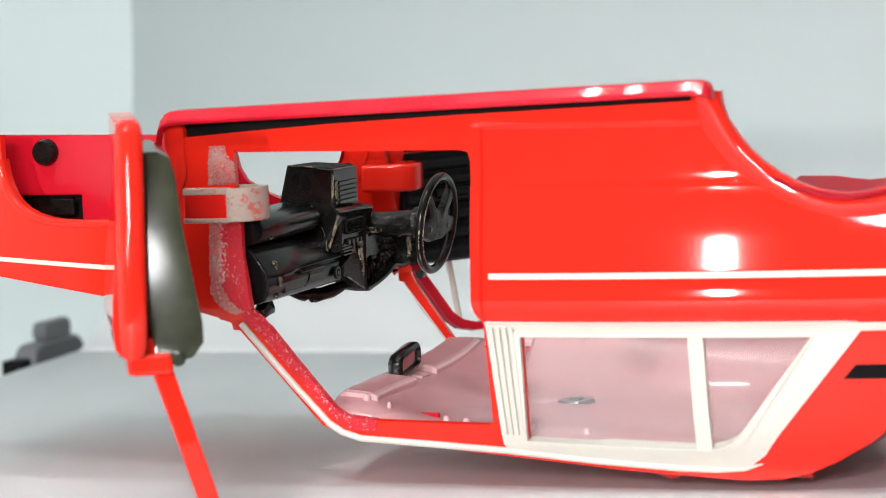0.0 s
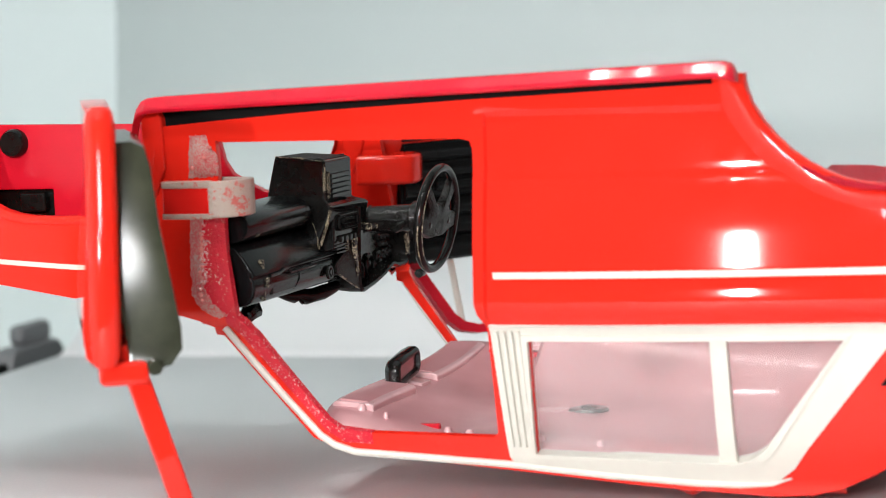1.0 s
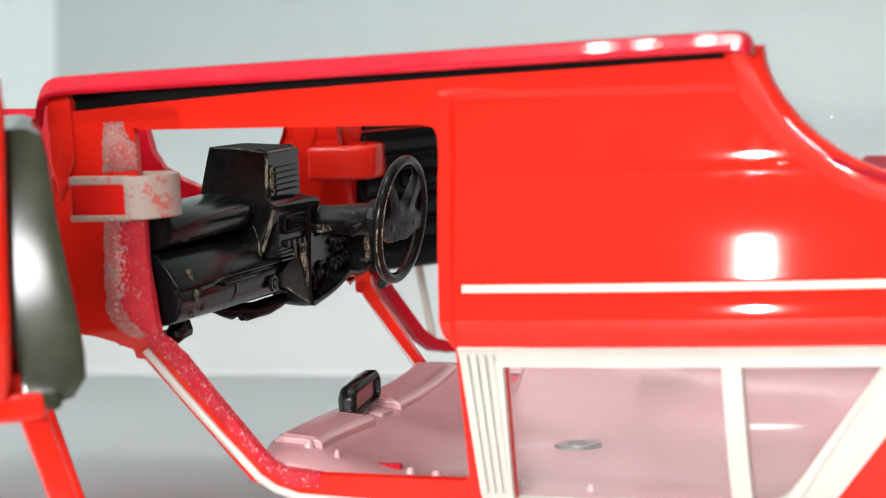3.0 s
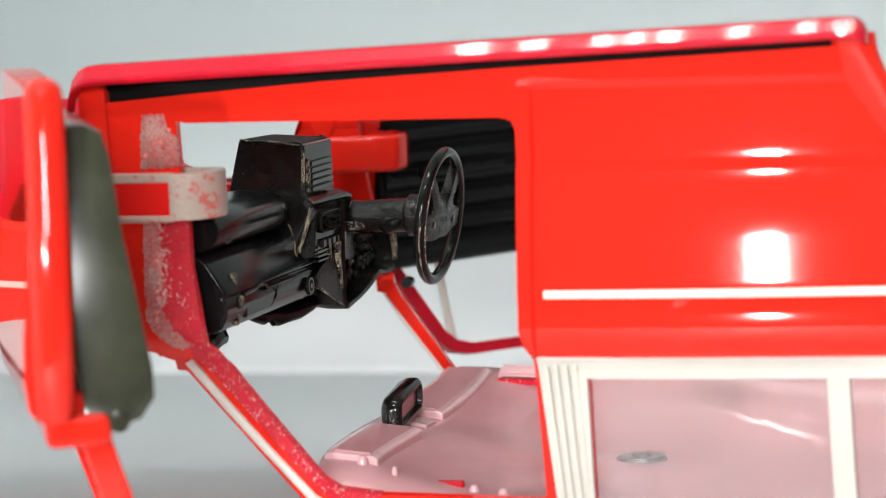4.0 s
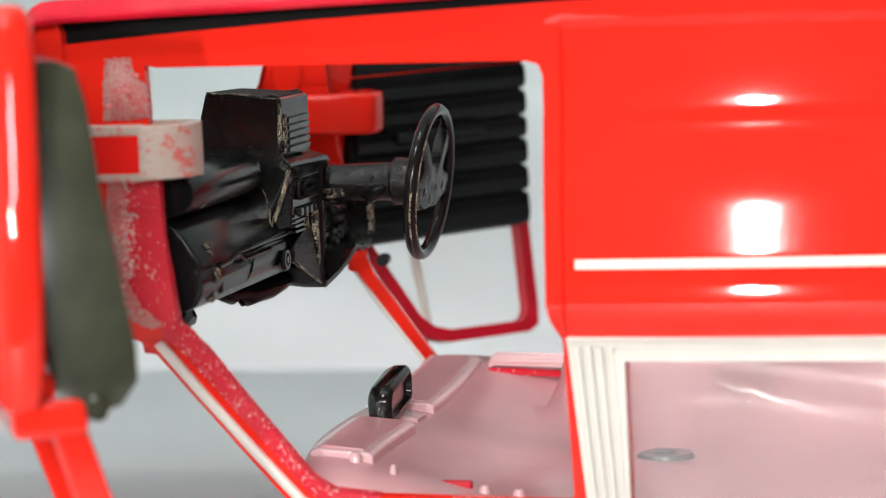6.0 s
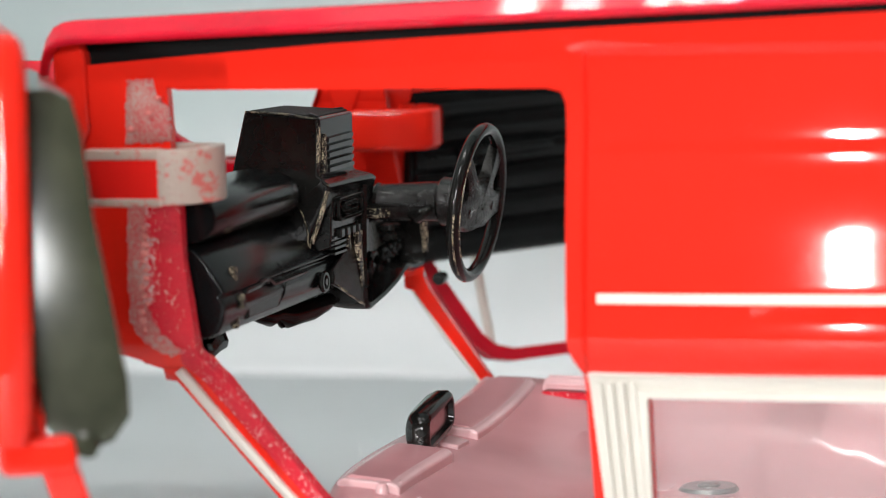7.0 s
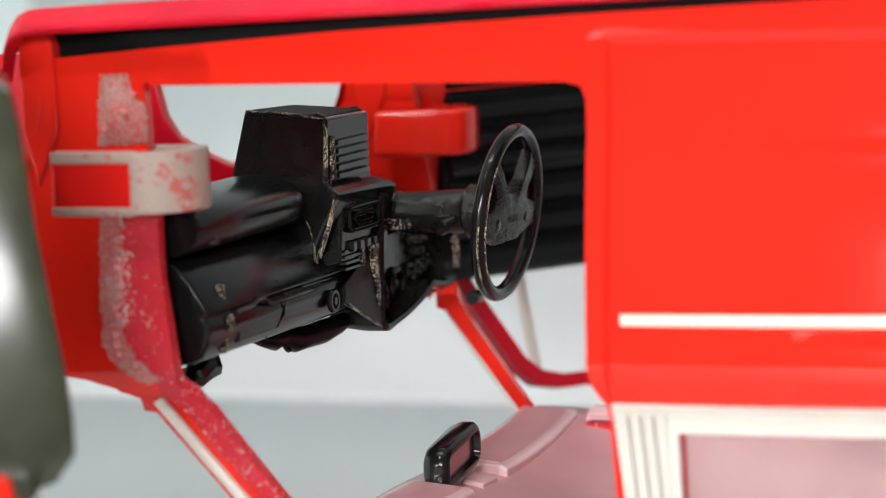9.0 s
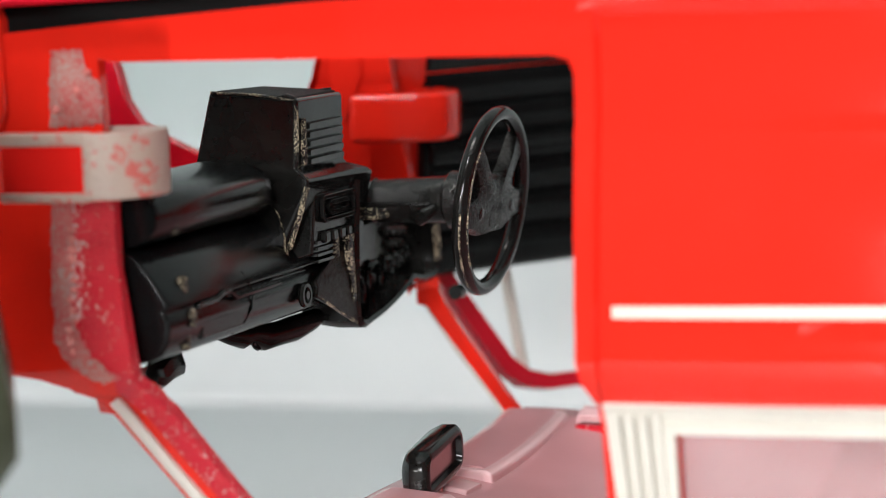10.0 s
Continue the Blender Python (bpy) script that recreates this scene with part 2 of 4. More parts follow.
def box(x0, x1, y0, y1, z0, z1):
    bm = bmesh.new()
    block(bm, x0, x1, y0, y1, z0, z1)
    bmesh.ops.recalc_face_normals(bm, faces=bm.faces[:])
    return bm


def loft(sections):
    """A closed skin through rings of the same number of points."""
    bm = bmesh.new()
    rings = [[bm.verts.new(p) for p in s] for s in sections]
    for a, b in zip(rings, rings[1:]):
        for i in range(len(a)):
            j = (i + 1) % len(a)
            bm.faces.new((a[i], a[j], b[j], b[i]))
    bm.faces.new(rings[0])
    bm.faces.new(rings[-1])
    bmesh.ops.recalc_face_normals(bm, faces=bm.faces[:])
    return bm


def ribbon(path, height0, height1, thick):
    """An upright band along a path in the xy plane."""
    pts = [Vector((x, y, 0)) for x, y in path]
    secs = []
    for i, p in enumerate(pts):
        d = (pts[min(i + 1, len(pts) - 1)] - pts[max(i - 1, 0)]).normalized()
        n = Vector((-d.y, d.x, 0)) * thick / 2
        secs.append([(p + n) + Vector((0, 0, height0)), (p - n) + Vector((0, 0, height0)), (p - n) + Vector((0, 0, height1)), (p + n) + Vector((0, 0, height1))])
    return loft(secs)


def tube(points, radius, sides=10):
    """A round bar along points; radius may be one number or one per point."""
    pts = [Vector(p) for p in points]
    secs = []
    for i, p in enumerate(pts):
        d = (pts[min(i + 1, len(pts) - 1)] - pts[max(i - 1, 0)]).normalized()
        side = d.cross(Vector((0, 0, 1)) if abs(d.z) < 0.9 else Vector((1, 0, 0))).normalized()
        up = side.cross(d)
        r = radius[i] if isinstance(radius, (list, tuple)) else radius
        secs.append([p + (side * math.cos(a) + up * math.sin(a)) * r for a in (2 * math.pi * k / sides for k in range(sides))])
    return loft(secs)


def arc(cx, cz, rx, rz, a0, a1, n, power=2.0):
    """Points on a rounded arch, angles in degrees."""
    out = []
    for k in range(n + 1):
        a = radians(a0 + (a1 - a0) * k / n)
        c, s = math.cos(a), math.sin(a)
        out.append((cx + rx * math.copysign(abs(c) ** (2 / power), c), cz + rz * math.copysign(abs(s) ** (2 / power), s)))
    return out


def ring(cx, cy, cz, r, tube_r, axis="x", n=28, m=8):
    """A torus about an axis."""
    bm = bmesh.new()
    rows = []
    for i in range(n):
        a = 2 * math.pi * i / n
        row = []
        for j in range(m):
            b = 2 * math.pi * j / m
            rr, off = r + tube_r * math.cos(b), tube_r * math.sin(b)
            u, v = rr * math.cos(a), rr * math.sin(a)
            row.append(bm.verts.new((cx + off, cy + u, cz + v) if axis == "x" else (cx + u, cy + v, cz + off)))
        rows.append(row)
    for i in range(n):
        for j in range(m):
            bm.faces.new((rows[i][j], rows[(i + 1) % n][j], rows[(i + 1) % n][(j + 1) % m], rows[i][(j + 1) % m]))
    bmesh.ops.recalc_face_normals(bm, faces=bm.faces[:])
    return bm


def disc(cx, cy, cz, r, h, axis="z", n=24, top=0.85):
    """A low round boss along an axis."""
    def at(rad, off, a):
        u, v = rad * math.cos(a), rad * math.sin(a)
        return {"z": (cx + u, cy + v, cz + off), "x": (cx + off, cy + u, cz + v), "y": (cx + u, cy + off, cz + v)}[axis]
    angles = [2 * math.pi * k / n for k in range(n)]
    return loft([[at(r, 0, a) for a in angles], [at(r, h * 0.6, a) for a in angles], [at(r * top, h, a) for a in angles]])


# ---- the setting ----
FLOOR_Z = -1.0


def sheet(prof, name, mat, label):
    bm = bmesh.new()
    rows = [[bm.verts.new((x if x > -1 else -19.4 - 0.045 * min(y, 22.0) - 0.26 * max(0.0, y - 22.0), y, z)) for y, z in prof] for x in (-16, 0, 24)]
    for a, b in zip(rows, rows[1:]):
        for i in range(len(prof) - 1):
            bm.faces.new((a[i], b[i], b[i + 1], a[i + 1]))
    tagged(part(name, bm, mat, solid=0.25), label, "backdrop", kind="structure")


sheet([(-60, FLOOR_Z), (0, FLOOR_Z), (22, FLOOR_Z)], "ground", PAPER, "flat white card sheet under the toy car")
sheet([(22, FLOOR_Z)] + [(22 + 10 * math.sin(radians(a)), FLOOR_Z + 10 - 10 * math.cos(radians(a))) for a in range(6, 91, 6)] + [(32, 60)], "backdrop", BACKDROP, "card curving up behind the toy car, painted greyer with height for light falloff")
TABLE_Z = -3.6
tagged(part("table", box(-150, 150, -150, 150, TABLE_Z - 2, TABLE_Z), WALL, bevel=0.2), "pale grey table under the white card", "table", kind="structure")
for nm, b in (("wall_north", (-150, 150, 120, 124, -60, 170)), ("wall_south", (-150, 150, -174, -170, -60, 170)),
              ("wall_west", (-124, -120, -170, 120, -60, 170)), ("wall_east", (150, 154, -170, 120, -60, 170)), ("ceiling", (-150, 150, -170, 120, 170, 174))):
    tagged(part(nm, box(*b), WALL if nm in ("wall_north", "wall_west", "ceiling") else DARK), ("plain pale grey wall" if nm in ("wall_north", "wall_west") else "unseen wall coloured dark for a dim room") if nm != "ceiling" else "plain pale grey ceiling", "wall" if nm != "ceiling" else "ceiling", kind="structure")

# ---- the toy car, upside down on its roof ----
car = thing("toy_car", (0, 4.65, FLOOR_Z), "glossy red die-cast toy car body lying upside down on its roof", "toy car")


TALL = 1.28


def side_y(x, z):
    """How far the body side lies inwards, by height."""
    grow = TALL if z > 3.75 else 1.0
    if z > 3.75:
        z = 3.75 + (z - 3.75) / TALL
    knots = ((-0.5, 0.88), (0.0, 0.64), (0.3, 0.56), (0.7, 0.50), (2.45, 0.26), (2.62, 0.20), (2.70, 0.06), (2.82, -0.03), (2.9, -0.066), (3.0, -0.088), (3.1, -0.092), (3.2, -0.083), (3.3, -0.068), (3.38, -0.058), (3.55, -0.052), (3.68, -0.044), (3.75, -0.034), (4.0, -0.002), (4.3, 0.037), (4.5, 0.066), (4.75, 0.107), (5.05, 0.161), (5.10, 0.164), (5.15, 0.193), (5.3, 0.212), (6.2, 0.25), (7.2, 0.27))
    for (a, p), (b, q) in zip(knots, knots[1:]):
        if z <= b:
            y = p + (q - p) * max(0.0, (z - a) / (b - a))
            break
    else:
        y = knots[-1][1]
    y = -0.034 + (y + 0.034) * grow
    if x > 0.30 and 2.62 < z < 6.14:
        y += 0.085 * min(1.0, (x - 0.30) / 0.05) * min(1.0, (6.14 - z) / 0.10) * min(1.0, (z - 2.62) / 0.12)
    if x < -6.5:
        y += 0.012 * (x + 6.5) ** 2
    if x > 1.5:
        y += 0.0105 * (x - 1.5) ** 2
    return y


def rail_z(x):
    """Height of the rocker edge, which rises towards the tail."""
    return 7.07 + 0.42 * (x + 6.9) / 12.3


DOOR_HOLE = [(-5.36, 6.34), (-5.2, 6.30), (-0.17, 6.28), (0.02, 6.23), (0.08, 6.08), (0.10, 3.1), (0.15, 2.9), (0.24, 2.7), (0.26, 0.50), (0.16, 0.41), (-2.85, 0.48), (-3.1, 0.54), (-3.35, 0.72), (-4.95, 2.80), (-5.04, 3.0), (-5.26, 4.5)]
PANE = [(1.06, 2.34), (1.02, 0.08), (4.95, -0.10), (5.3, -0.02), (5.6, 0.20), (7.25, 2.32)]
FRONT_ARCH = arc(-8.9, 6.75, 2.2, 1.9, 180, 360, 20, 3.0)
FAR_FRONT = arc(-8.15, 6.65, 1.95, 2.1, 180, 360, 20, 2.5)[4:]
REAR_ARCH = arc(8.1, 7.4, 2.65, 2.2, 180, 360, 20, 1.8)
FAR_ARCH = arc(5.6, 6.95, 3.9, 2.2, 180, 360, 20, 2.4)
UNDER = [(10.2, 1.8), (9.0, 0.66), (8.3, 0.06), (7.6, -0.34), (7.0, -0.60), (6.4, -0.74), (5.6, -0.76), (4.0, -0.64), (2.9, -0.55), (0.4, -0.27), (-2.8, 0.05), (-3.2, 0.16), (-3.66, 0.36)]
OUTLINE = [(x, rail_z(x) - d) for x, d in ((-6.6, 0.45), (-5.2, 0.39), (-3.0, 0.32), (0.0, 0.285), (5.42, 0.27))] + REAR_ARCH[1:-1] + [(10.8, 6.9), (11.0, 6.5), (11.0, 3.0)] + UNDER + [(-5.34, 2.42), (-5.54, 2.62), (-5.76, 2.76), (-6.1, 2.87), (-8.6, 3.25), (-10.7, 3.58), (-13.4, 4.0), (-13.9, 5.2), (-13.6, 6.75)] + FRONT_ARCH + [(-6.66, 6.80)]
Z_CUTS = [z if z < 3.75 else 3.75 + (z - 3.75) * TALL for z in (-0.6, -0.5, -0.4, -0.25, 0.0, 0.3, 0.7, 1.2, 1.8, 2.45, 2.62, 2.66, 2.70, 2.76, 2.82, 2.9, 3.0, 3.1, 3.2, 3.3, 3.38, 3.55, 3.68, 3.8, 3.9, 4.0, 4.1, 4.2, 4.3, 4.4, 4.55, 4.7, 4.88, 5.05, 5.10, 5.15, 5.22, 5.3, 5.8, 6.04, 6.09, 6.14, 6.2)]
X_CUTS = (-13, -12, -11, -10, -9, -8, 0.30, 0.35, 1.5, 2, 2.5, 3, 3.5, 4, 4.25, 4.5, 4.75, 5, 5.25, 5.5, 5.75, 6, 6.5, 7, 7.5, 8, 8.5, 9)


LIP = [(-0.20, -0.17), (-0.26, -0.145), (-0.285, -0.095), (-0.255, -0.035), (-0.17, 0.065), (-0.10, 0.15), (-0.05, 0.185), (0.03, 0.20), (0.25, 0.20), (0.34, 0.1), (0.34, -0.12), (0.28, -0.17)]


def body_side(flip):
    rear = FAR_ARCH if flip else REAR_ARCH
    end = 1.66 if flip else 5.36
    outline = [(-6.45, 6.5), (1.7, 6.5)] + FAR_ARCH[4:-1] + OUTLINE[5 + len(REAR_ARCH[1:-1]):] if flip else OUTLINE
    front = FAR_FRONT if flip else FRONT_ARCH
    if flip:
        n = outline.index(FRONT_ARCH[0]) - 1
        outline = [(-6.12, 6.5)] + outline[1:n] + [(-13.6, 5.4)] + FAR_FRONT + [(-6.18, 6.6)]
        outline = [(x + (0.42 if 0.1 < z < 2.8 and x < -3 else 0.0), z) for x, z in outline]
    bm = fill([outline, DOOR_HOLE, PANE])
    cut(bm, "z", Z_CUTS)
    cut(bm, "x", X_CUTS)
    bend(bm, side_y, flip)
    panel = part("side_panel", bm, RED, car, solid=0.18, bevel=0.08, seg=4, angle=30)
    # rounded rocker edge; a black strip stands in for the shade in its gap
    secs, size = [], 1.0 if flip else 0.86
    for x, k, fall in ((-7.02, 0.5, 0.62), (-7.0, 0.6, 0.42), (-6.97, 0.7, 0.27), (-6.92, 0.8, 0.15), (-6.83, 0.92, 0.06), (-6.7, 1, 0.015), (-6.5, 1, 0), (-5.5, 1, 0), (-3, 1, 0), (0, 1, 0), (1, 1, 0), (end - 0.35, 1, 0), (end - 0.15, 1, 0.01), (end - 0.03, 0.96, 0.04), (end + 0.05, 0.86, 0.09), (end + 0.10, 0.66, 0.15), (end + 0.125, 0.35, 0.19), (end + 0.13, 0.08, 0.20)):
        secs.append([(x, 0.10 + k * c * size, (6.50 if flip else rail_z(x)) - fall + k * d * size) for c, d in LIP])
    bm = loft(secs)
    if flip:
        mirror(bm)
    part("rocker_edge", bm, RED if flip else RED_EDGE, car, "" if flip else "rolled rocker edge, its red paint darkened for shade", angle=11)
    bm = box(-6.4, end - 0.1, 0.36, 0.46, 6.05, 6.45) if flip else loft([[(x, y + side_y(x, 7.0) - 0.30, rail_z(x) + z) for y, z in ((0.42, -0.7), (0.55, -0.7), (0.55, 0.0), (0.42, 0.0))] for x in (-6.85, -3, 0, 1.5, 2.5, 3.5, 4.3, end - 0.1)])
    part("rocker_gap_shade", mirror(bm) if flip else bm, GAP, car, "black strip standing in for the shade under the rocker edge")
    # front corner of the rocker, running down beside the wheel arch
    shift = 0.55 if flip else 0.0
    bm = fill([[(x + shift, z) for x, z in ([(-6.75, 6.75), (-6.35, 6.75), (-6.2, 6.5), (-6.25, 5.6), (-6.6, 4.9), (-6.78, 5.6)] if flip else [(-6.98, 7.0), (-6.62, 7.04), (-6.5, 6.8), (-6.45, 5.8), (-6.7, 5.1), (-6.95, 5.8)])]])
    bend(bm, lambda x, z: side_y(x, z) - 0.06, flip)
    part("arch_corner", bm, RED, car, solid=0.3, bevel=0.06)
    # wheel arch flanges and liners
    for pts, nm in ((front, "front_wheel_arch"), (rear, "rear_wheel_arch")):
        cx = sum(p[0] for p in pts) / len(pts)
        bm = bmesh.new()
        lines = []
        wide = pts is REAR_ARCH
        profile = ((0.06, 0.62), (-0.02, 0.58), (-0.05, 0.52), (-0.085, 0.42), (-0.115, 0.30), (-0.125, 0.18), (-0.11, 0.08), (-0.07, 0.0), (0.0, -0.04), (0.1, -0.05), (0.32, -0.02)) if wide else ((0.06, 0.16), (-0.05, 0.14), (-0.07, 0.06), (-0.03, -0.01), (0.1, -0.03), (0.32, -0.02))
        for y, grow in profile:
            line = []
            for x, z in pts[0 if wide else 1:-1]:
                d = Vector((x - cx, z - 6.8)).normalized()
                line.append(bm.verts.new((x + d.x * grow, side_y(x, z) + y, z + d.y * grow)))
            lines.append(line)
        for a, b in zip(lines, lines[1:]):
            for i in range(len(a) - 1):
                bm.faces.new((a[i], a[i + 1], b[i + 1], b[i]))
        if flip:
            mirror(bm)
        flange = part(nm, bm, RED, car, "rounded red wheel arch flange", angle=70)
        if pts is rear and not flip:
            bm = bmesh.new()
            lines = []
            for y, up in ((0.3, 0.0), (1.0, 0.10), (2.4, 0.32), (2.5, 0.32), (2.5, 0.10)):
                lines.append([bm.verts.new((x, y, (z if y < 0.5 else min(z, 5.3)) + up * 0.5 + 0.012 * math.sin(37 * x + 11 * y))) for x, z in pts[6:-6]])
            for a, b in zip(lines, lines[1:]):
                for i in range(len(a) - 1):
                    bm.faces.new((a[i], a[i + 1], b[i + 1], b[i]))
            part("arch_liner", bm, RED_SHADED, flange, "wheel arch liner with a rough cast edge, red darkened for shade", solid=0.06)
    # inner wing wall with a black peg and a dark slot
    back = [(-9.1, 6.5), (-8.55, 6.2), (-8.40, 5.8), (-8.30, 5.4), (-8.12, 5.12), (-7.8, 4.92), (-7.35, 4.72), (-6.7, 4.58), (-5.9, 4.5), (-5.9, 3.3), (-8.0, 3.4), (-8.4, 4.5)] if flip else [(-7.4, 6.58), (-7.4, 4.5)]
    bm = fill([([(-12.6, 5.42), (-10.2, 5.5)] if flip else [(-12.6, 6.66)]) + back + [(-12.6, 4.5)], [(-11.75, 5.27), (-9.9, 5.27), (-9.9, 4.62), (-11.2, 4.62), (-11.65, 4.9)]])
    bend(bm, lambda x, z: 2.0, flip)
    wing = part("inner_wing", bm, RED_ROUGH, car, solid=0.2, bevel=0.04)
    bm = disc(-10.70, 1.99, 6.25, 0.30, -0.22, "y")
    if not flip:
        part("peg", bm, BLACK, wing, "round black plastic peg")
    else:
        part("peg", mirror(disc(-8.7, 1.99, 5.72, 0.17, -0.3, "y")), BLACK, wing)
        part("peg", disc(-4.50, 8.72, 2.70, 0.10, 0.25, "y"), BLACK, panel, "small black peg beside the pillar")
    bm = box(-11.9, -9.7, 2.25, 2.4, 4.5, 5.35)
    block(bm, -10.7, -10.1, 2.0, 2.3, 4.8, 5.2)
    part("slot_filler", mirror(bm) if flip else bm, BLACK, wing, "black plastic in the slot", bevel=0.06)
    # silver side window frame
    bm = fill([[(0.30, 2.64), (0.46, 0.02), (0.56, -0.14), (3.0, -0.42), (4.8, -0.54), (5.35, -0.55), (5.75, -0.46), (6.1, -0.20), (6.4, 0.20), (8.28, 2.46), (8.2, 2.62)], PANE])
    cut(bm, "z", Z_CUTS[:11])
    cut(bm, "x", X_CUTS[8:])
    bend(bm, lambda x, z: side_y(x, z) - 0.05, flip)
    window = part("side_window", bm, SILVER, car, "silver painted side window frame", solid=0.26, bevel=0.10, seg=4)
    for k in range(4):
        bm = fill([[(0.40 + 0.15 * k, 2.54), (0.52 + 0.13 * k, 0.22), (0.60 + 0.13 * k, 0.22), (0.48 + 0.15 * k, 2.54)]])
        cut(bm, "z", (0.7,))
        bend(bm, lambda x, z: side_y(x, z) - 0.12, flip)
        part("stile_rib", bm, SILVER, window, solid=0.06, bevel=0.015)
    bm = fill([[(4.66, 2.42), (4.66, -0.10), (5.0, -0.12), (5.0, 2.42)]])
    cut(bm, "z", (0.7,))
    bend(bm, lambda x, z: side_y(x, z) - 0.03, flip)
    part("window_bar", bm, SILVER, window, solid=0.2, bevel=0.05, seg=3)
    cx, cz = sum(p[0] for p in PANE) / len(PANE), sum(p[1] for p in PANE) / len(PANE)
    bm = fill([[(x + math.copysign(0.13, x - cx), z + math.copysign(0.11, z - cz)) for x, z in PANE], PANE])
    cut(bm, "z", Z_CUTS[:11])
    cut(bm, "x", X_CUTS[8:])
    bend(bm, lambda x, z: side_y(x, z) - 0.10, flip)
    part("glazing_bead", bm, SILVER, window, "raised silver bead round the pane", solid=0.08, bevel=0.035, seg=3)
    bm = fill([PANE])
    cut(bm, "z", (0.0, 0.3, 0.7))
    cut(bm, "x", X_CUTS[8:])
    bend(bm, lambda x, z: side_y(x, z) + 0.12, flip)
    pane = part("pane", bm, GLASS, window, "clear plastic window pane", solid=0.05)
    pane.visible_shadow = False
    # side line, belt moulding, black stripe
    for nm, loop, mat, lab in (("side_line", [(0.48, 3.57), (0.48, 3.70), (9.6, 3.71), (9.6, 3.58)], CREAM, "pale silver line along the body side"),
                               ("fender_line", [(-13.3, 4.12), (-13.3, 4.22), (-7.0, 3.82), (-7.0, 3.72)], CREAM, "pale silver line along the fender"),
                               ("belt_moulding", [(8.1, 2.42), (8.15, 2.60), (10.6, 2.58), (10.6, 2.44)], SILVER, "silver belt moulding"),
                               ("black_stripe", [(8.1, 1.72), (7.84, 1.42), (9.6, 1.42), (9.9, 1.72)], GAP, "black stripe on the rear pillar")):
        bm = fill([loop])
        cut(bm, "x", X_CUTS)
        bend(bm, lambda x, z: side_y(x, z) - 0.03, flip)
        part(nm, bm, mat, panel, lab, solid=0.06, bevel=0.02)
    # bright drip rail along pillar and roof edge
    rail = [(-5.30, 2.62), (-4.76, 1.91), (-4.13, 1.15), (-3.50, 0.42), (-3.22, 0.22), (-2.8, 0.08), (-1.0, -0.04), (0.4, -0.14), (2.5, -0.36), (4.2, -0.50), (5.0, -0.54), (5.6, -0.52), (6.0, -0.40)]
    pts = [(x + (0.16 if flip and x < -3 else 0.0), side_y(x, z) - 0.03, z) for x, z in rail]
    if flip:
        pts = [(x, WIDTH - y, z) for x, y, z in pts]
    part("drip_rail", tube(pts, 0.045 if flip else [0.075] * 10 + [0.06, 0.045, 0.02], 8), SILVER, panel, "bright silver drip rail")
    # rough rubbed door jamb inside the opening
    if flip:
        return
    bm = fill([ragged([(-5.92, 6.44), (-5.56, 6.46), (-5.50, 6.2), (-5.335, 6.05), (-5.315, 5.62), (-5.97, 5.60)], 0.02, 3, 0.05)])
    bend(bm, lambda x, z: side_y(x, z) - 0.012)
    part("door_jamb", bm, RED_BARE, panel, "door jamb with paint rubbed to bare metal", solid=0.02)
    bm = fill([ragged([(-5.90, 4.88), (-5.64, 4.88), (-5.66, 4.2), (-5.66, 3.6), (-5.44, 3.16), (-5.12, 2.90), (-5.3, 2.84), (-5.66, 3.02), (-5.84, 3.3), (-5.88, 3.9)], 0.02, 4, 0.05)])
    cut(bm, "z", (3.5, 3.9, 4.4))
    bend(bm, lambda x, z: side_y(x, z) - 0.05)
    part("door_jamb", bm, RED_BARE, panel, "door jamb with paint rubbed to bare metal", solid=0.04, bevel=0.015)
    rng = random.Random(9)
    for k in range(16):
        z = 3.2 + 0.11 * k if k < 13 else 5.8 + 0.2 * (k - 13)
        x = -5.64 + rng.uniform(-0.03, 0.05) if k < 13 else (-5.86, -5.60, -5.47)[k - 13]
        part("paint_bead", disc(x, side_y(x, z) - 0.02, z, rng.uniform(0.03, 0.055), -0.07, "y", 12, 0.35), RED_GLOSS, panel)
    bm = fill([[(-5.70, 4.95), (-5.17, 4.95), (-5.10, 4.2), (-4.93, 3.0), (-4.94, 2.84), (-5.08, 2.80), (-5.38, 3.04), (-5.66, 3.3)]])
    cut(bm, "z", (3.2, 3.6, 4.2))
    bend(bm, lambda x, z: side_y(x, z) - 0.03 + 0.10 * max(0.0, x + 5.0))
    part("jamb_face", bm, RED_JAMB, panel, "speckled red door post rubbed to bare metal", solid=0.2, bevel=0.08, seg=3)
    bm = fill([[(-5.18, 2.92), (-5.02, 3.0), (-4.92, 2.82), (-3.32, 0.74), (-3.06, 0.56), (-2.4, 0.48), (-2.4, 0.24), (-3.0, 0.28), (-3.36, 0.50), (-5.20, 2.72)]])
    cut(bm, "z", (1.2, 1.8, 2.45))
    bend(bm, lambda x, z: side_y(x, z) - 0.025, flip)
    part("pillar_face", bm, RED_SPECK, panel, "grainy red face of the windscreen pillar", solid=0.20, bevel=0.05)


body_side(False)
body_side(True)

# roof, hood underside, nose and tail close the shell
bm = bmesh.new()
rows = []
under = sorted([(x, z) for x, z in UNDER] + [(-3.9, 0.5)])
